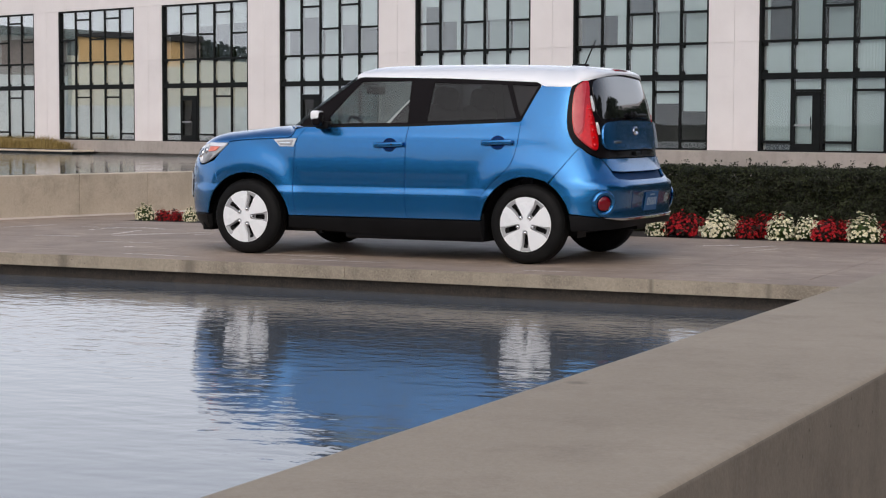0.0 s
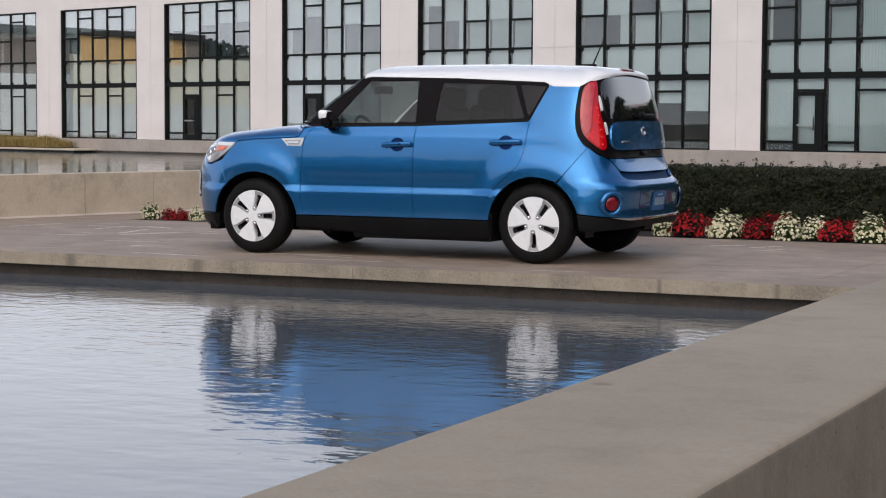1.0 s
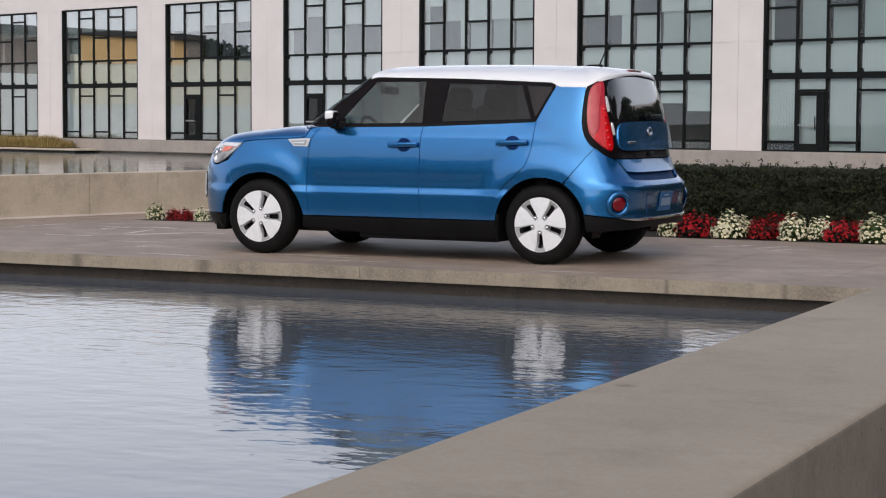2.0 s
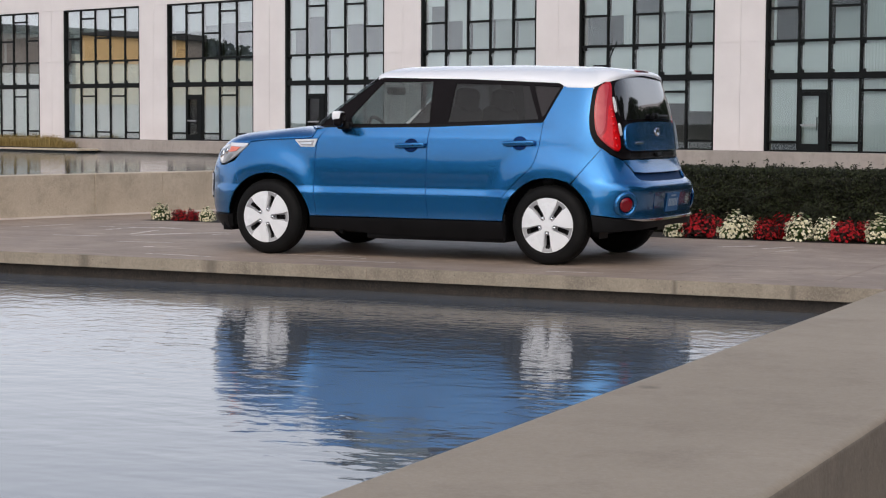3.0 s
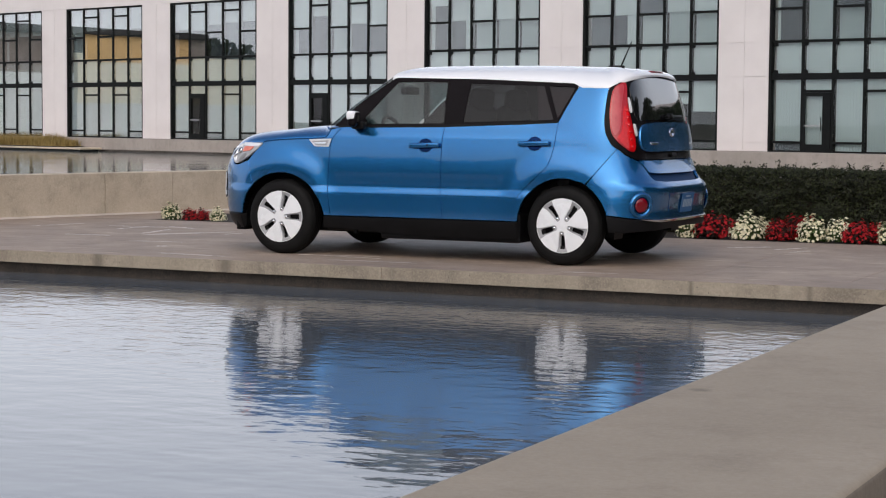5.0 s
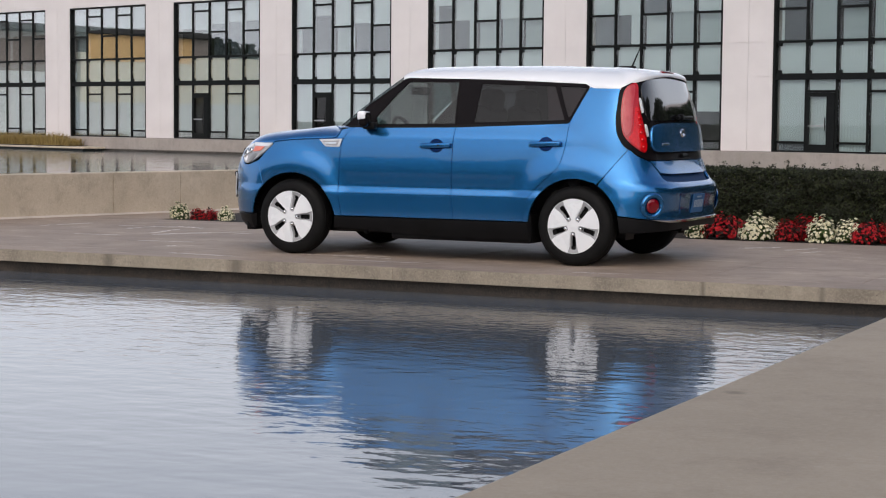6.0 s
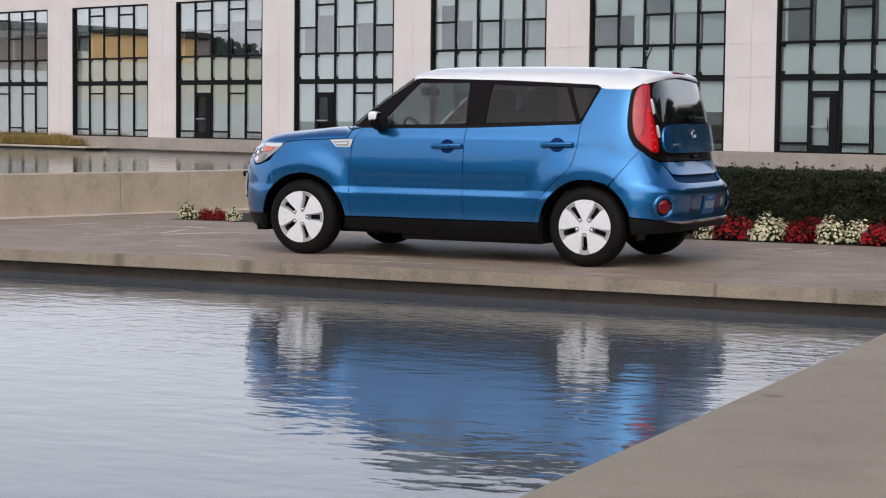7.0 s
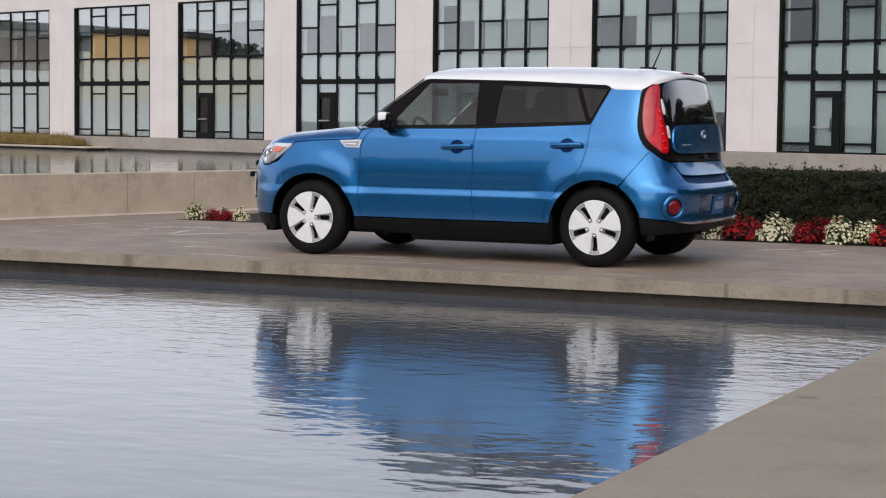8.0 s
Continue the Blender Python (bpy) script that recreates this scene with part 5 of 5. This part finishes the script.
part("floor_pan", box(-0.36, 0.90, -0.83, 0.83, 0.160, 0.40, 0.02), M_TRIM, car)
part("front_floor", box(-0.88, -0.36, -0.82, 0.82, 0.214, 0.40, 0.02), M_TRIM, car)
part("jacking_point", box(-0.016, 0.016, -0.02, 0.02, -0.02, 0.03, 0.006), M_TRIM, car, "", False, pose(-0.60, -0.80, 0.212))
part("engine_bay", box(-1.95, -0.86, -0.60, 0.60, 0.42, 0.90, 0.05), M_TRIM, car)
part("boot_floor", box(0.90, 1.78, -0.60, 0.60, 0.42, 0.80, 0.05), M_TRIM, car)
for x in (FRONT_AXLE + 0.03, REAR_AXLE):
    for s in (-1, 1):
        bm = bmesh.new()
        rows = [[bm.verts.new((x + 0.41 * math.cos(a), s * yy, 0.28 + 0.41 * math.sin(a))) for a in [math.pi * (-0.05 + 1.1 * i / 24) for i in range(25)]] for yy in (0.805, 0.61)]
        for i in range(24):
            bm.faces.new((rows[0][i], rows[0][i + 1], rows[1][i + 1], rows[1][i]))
        bm.faces.new(rows[1])
        part("wheel_housing", bm, M_TRIM, car, smooth=False)
for s in (-1, 1):
    part("inner_flank", box(-0.85, 0.88, -0.01, 0.01, 0.34, 1.07), M_TRIM, car, "", False, pose(0, s * 0.80, 0))

# cabin
part("dashboard", box(-0.95, -0.45, -0.70, 0.70, 0.75, 1.06, 0.06, 3), M_CABIN, car, "dark grey dashboard", True)
ringbm = bmesh.new()
R0, R1 = 0.18, 0.016
tor = [[ringbm.verts.new(((R0 + R1 * math.cos(b)) * math.cos(a), (R0 + R1 * math.cos(b)) * math.sin(a), R1 * math.sin(b))) for b in [math.tau * j / 8 for j in range(8)]] for a in [math.tau * i / 32 for i in range(32)]]
for i in range(32):
    for j in range(8):
        ringbm.faces.new((tor[i][j], tor[(i + 1) % 32][j], tor[(i + 1) % 32][(j + 1) % 8], tor[i][(j + 1) % 8]))
part("steering_wheel", ringbm, M_TRIM, car, "black steering wheel", True, pose(-0.46, -0.36, 1.0, 0, 65, 0))
for y in (-0.37, 0.37):
    seat = part("front_seat", box(-0.26, 0.26, -0.24, 0.24, 0.45, 0.62, 0.06, 3), M_SEAT, car, "dark fabric front seat", True, pose(0.02, y, 0))
    part("backrest", box(-0.08, 0.08, -0.26, 0.26, 0.0, 0.70, 0.07, 3), M_SEAT, seat, "", True, pose(0.17, 0, 0.58, 0, 12, 0))
    part("headrest", box(-0.07, 0.07, -0.14, 0.14, 0.0, 0.21, 0.06, 4), M_SEAT, seat, "", True, pose(0.31, 0, 1.20, 0, 8, 0))
bench = part("rear_seat", box(0.62, 1.10, -0.62, 0.62, 0.42, 0.62, 0.06, 3), M_SEAT, car, "dark fabric rear bench", True)
part("backrest", box(1.10, 1.26, -0.62, 0.62, 0.58, 1.10, 0.06, 3), M_SEAT, bench, "", True)
for y in (-0.40, 0.0, 0.40):
    part("headrest", box(1.14, 1.25, y - 0.13, y + 0.13, 1.02, 1.17, 0.05, 3), M_SEAT, bench, "", True)
part("rear_view_mirror", box(-0.03, 0.03, -0.13, 0.13, -0.035, 0.035, 0.015, 3), M_TRIM, car, "interior mirror", True, pose(-0.50, 0, 1.392))
part("headliner", box(-0.20, 1.40, -0.48, 0.48, 1.505, 1.515), M_CABIN, car)
part("parcel_shelf", box(1.28, 1.70, -0.62, 0.62, 0.96, 0.99, 0.01), M_TRIM, car)

for s in (-1, 1):
    arm = part("door_mirror", box(-0.040, 0.040, -0.078, 0.078, -0.058, 0.064, 0.030, 4), M_PILLAR, car, "black door mirror with white cap", True, pose(-0.535, s * 0.970, 1.142, 0, 0, s * -12))
    part("mirror_cap", box(-0.048, 0.030, -0.081, 0.081, -0.006, 0.070, 0.022, 4), M_WHITE, arm, "white mirror cap", True)
    part("mirror_foot", box(-0.05, 0.06, -0.06, 0.06, -0.03, 0.03, 0.015, 3), M_TRIM, arm, "", True, pose(0.01, -s * 0.11, -0.05))

# ---- hedge and flower bed ----
tagged(part("flower_bed", box(-5.2, 11.9, 2.93, 5.6, -0.10, -0.006), M_SOIL), "dark soil strip of the flower bed", kind="structure")


def scatter(spots, count, size, rng, material, name, cup=0.25):
    """Many small folded leaves: spots gives a place and an outward direction."""
    verts, faces = [], []
    for _ in range(count):
        c, out = spots(rng)
        d = (out + Vector((rng.gauss(0, 0.55), rng.gauss(0, 0.55), rng.gauss(0, 0.55)))).normalized()
        t = d.cross(Vector((rng.gauss(0, 1), rng.gauss(0, 1), rng.gauss(0, 1)))).normalized()
        s = d.cross(t)
        a = size * rng.uniform(0.65, 1.25)
        k = len(verts)
        verts += [c - t * a, c + s * a * 0.5 + d * a * cup, c + t * a, c - s * a * 0.5 + d * a * cup]
        faces += [(k, k + 1, k + 2), (k, k + 2, k + 3)]
    me = bpy.data.meshes.new(name)
    me.from_pydata(verts, [], faces)
    me.materials.append(material)
    return me


H0, H1, HY0, HY1, HZ = 0.15, 5.4, 3.80, 4.85, 0.66


def hedge_spot(rng):
    k = rng.random()
    x = rng.uniform(H0, H1)
    lump = 0.045 * noise.noise((x * 3.1, 1.0, 0)) + 0.025 * noise.noise((x * 9.0, 4.0, 0))
    if k < 0.66:
        z = rng.uniform(0.02, HZ + lump) ** 1.0
        inset_y = 0.10 * noise.noise((x * 3.3, z * 4, 2)) + 0.07 * noise.noise((x * 9, z * 10, 5)) + rng.uniform(0, 0.09)
        return Vector((x, HY0 + inset_y + 0.06 * max(0, z - 0.55) / 0.15, z)), Vector((0, -1, 0.45))
    y = rng.uniform(HY0, HY1)
    return Vector((x, y, HZ + lump + 0.03 * noise.noise((x * 6, y * 6, 7)) - rng.uniform(0, 0.07))), Vector((0, -0.25, 1))


hedge = thing("hedge", None, "clipped dark green hedge behind the flower bed", "hedge")
part("foliage", scatter(hedge_spot, 60000, 0.0175, random.Random(3), M_HEDGE, "foliage"), M_HEDGE, hedge)
part("core", box(H0 + 0.05, H1 - 0.05, HY0 + 0.14, HY1 - 0.05, -0.02, HZ - 0.10, 0.05), M_TWIG, hedge)


def shoot_spot(rng):
    x = H0 + (H1 - H0) * (int(rng.random() * 34) + 0.5) / 34 + rng.gauss(0, 0.012)
    return Vector((x, HY0 + 0.12 + 0.5 * ((x * 7.3) % 1.0) + rng.gauss(0, 0.012), HZ + rng.uniform(-0.02, 0.03 + 0.07 * ((x * 3.7) % 1.0)))), Vector((0, -0.3, 0.8))


part("shoots", scatter(shoot_spot, 900, 0.018, random.Random(8), M_HEDGE, "shoots"), M_HEDGE, hedge, "young shoots above the clipped top")["kind"] = "stuff"
for i in range(16):
    x = H0 + 0.2 + i * 0.33
    part("stem", lathe([(0.012, 0.0), (0.009, 0.3), (0.004, 0.55)], 7, "Z"), M_TWIG, hedge, "", True, pose(x, HY0 + 0.10 + 0.03 * math.sin(i * 2.7), -0.01, 6 * math.sin(i * 1.9), 9 * math.cos(i * 3.1), 0))


def flowering_plant(name, seed, petals, leaves, label, width, height, count):
    rng = random.Random(seed)
    root = thing(name, None, label, "flower", "bedding flowers")

    def dome(rng, low=0.0, out=1.0):
        a, e = rng.uniform(0, math.tau), math.asin(rng.uniform(low, 1.0))
        n = Vector((math.cos(a) * math.cos(e), math.sin(a) * math.cos(e), math.sin(e)))
        k = out * (0.86 + 0.36 * noise.noise((n.x * 2.3 + seed, n.y * 2.3, n.z * 2.3)) + 0.20 * noise.noise((n.x * 6 + seed, n.y * 6, n.z * 6)) + rng.gauss(0, 0.05))
        return Vector((n.x * width * k, n.y * width * 0.85 * k, 0.02 + n.z * height * k)), n

    part("leaves", scatter(lambda r: dome(r, 0.0, r.uniform(0.55, 0.97)), 420, 0.028, rng, leaves, "leaves"), leaves, root)
    verts, faces = [], []
    for _ in range(count):
        c, n = dome(rng, 0.0)
        n = (n + Vector((0, -0.25, 0.35)) + Vector((rng.gauss(0, 0.25), rng.gauss(0, 0.25), rng.gauss(0, 0.25)))).normalized()
        t = n.orthogonal().normalized()
        s = n.cross(t)
        spin, size = rng.uniform(0, math.tau), rng.uniform(0.011, 0.020)
        for p in range(5):
            a = spin + math.tau * p / 5
            d, e = t * math.cos(a) + s * math.sin(a), s * math.cos(a) - t * math.sin(a)
            k = len(verts)
            verts += [c, c + (d * 0.6 + e * 0.42) * size + n * size * 0.35, c + d * size + n * size * 0.18, c + (d * 0.6 - e * 0.42) * size + n * size * 0.35]
            faces.append((k, k + 1, k + 2, k + 3))
    me = bpy.data.meshes.new("blossoms")
    me.from_pydata(verts, [], faces)
    me.materials.append(petals)
    part("blossoms", me, petals, root)
    part("stems", lathe([(0.05, 0.0), (0.03, 0.06), (0.06, 0.12)], 8, "Z"), leaves, root)
    return root


white = [flowering_plant("white_flower", 11 + i, M_WHITEP, M_LEAF, "bushy green bedding plant covered in white flowers", 0.185, 0.25, 330) for i in range(3)]
red = [flowering_plant("red_flower", 31 + i, M_REDP, M_BRONZE, "bronze-leaved bedding plant covered in red flowers", 0.175, 0.22, 280) for i in range(3)]
# from the pond wall to past the hedge: x, which kind, size, how far back
ROW = [(-5.04, "w", 0.72, 0), (-4.79, "r", 0.58, 0), (-4.64, "r", 0.54, 0.02), (-4.43, "w", 0.62, 0), (-3.95, "w", 0.9, 0)]
for i in range(13):
    ROW.append((-3.55 + 0.345 * i, "rrww"[i % 4], 0.95, 0.03 * (i % 2)))
ROW += [(1.02, "w", 0.80, 0.02), (1.27, "r", 1.08, 0.0), (1.45, "r", 0.72, 0.30), (1.63, "w", 1.05, 0.0), (1.70, "w", 0.8, 0.22), (1.95, "r", 0.88, 0.0), (2.09, "r", 1.12, 0.22), (2.27, "w", 0.98, 0.0), (2.20, "w", 0.7, 0.20),
        (2.50, "w", 0.86, 0.14), (2.72, "r", 0.95, 0.0), (2.86, "r", 0.80, 0.18), (3.07, "w", 1.05, 0.0), (3.36, "r", 0.95, 0.0), (3.62, "r", 0.9, 0.05), (3.90, "w", 1.0, 0.0), (4.22, "r", 1.0, 0.0), (4.55, "w", 1.0, 0.0)]
used = set()
for i, (x, kind, size, back) in enumerate(ROW):
    src = (white if kind == "w" else red)[i % 3]
    at = pose(x, 3.13 + back, -0.008, 0, 0, (i * 47) % 360 - 180) @ Matrix.Diagonal((size, size, size, 1))
    if src.name in used:
        copy_thing(src, at).scale = (size, size, size)
    else:
        used.add(src.name)
        src.matrix_world = at

# a black spotlight on a stake among the flowers
spotlight = thing("garden_spotlight", pose(-4.245, 3.34, -0.01), "black twin garden spotlight on a stake in the flower bed", "lamp")
part("stake", lathe([(0.0, 0.66), (0.012, 0.65), (0.014, 0.0), (0.0, -0.06)], 14, "Z"), M_TRIM, spotlight, "", True)
for z, lean, out in ((0.535, 6, -0.115), (0.635, -24, -0.045)):
    head_lamp = part("lamp_head", lathe([(0.0, -0.06), (0.016, -0.055), (0.024, -0.03), (0.030, 0.045), (0.031, 0.065), (0.025, 0.065), (0.022, 0.055), (0.0, 0.055)], 20, "X"), M_TRIM, spotlight, "", True, pose(out, 0, z, 0, lean, 180))
    part("bracket", box(-0.008, 0.07, -0.008, 0.008, -0.02, -0.004, 0.003), M_TRIM, head_lamp)
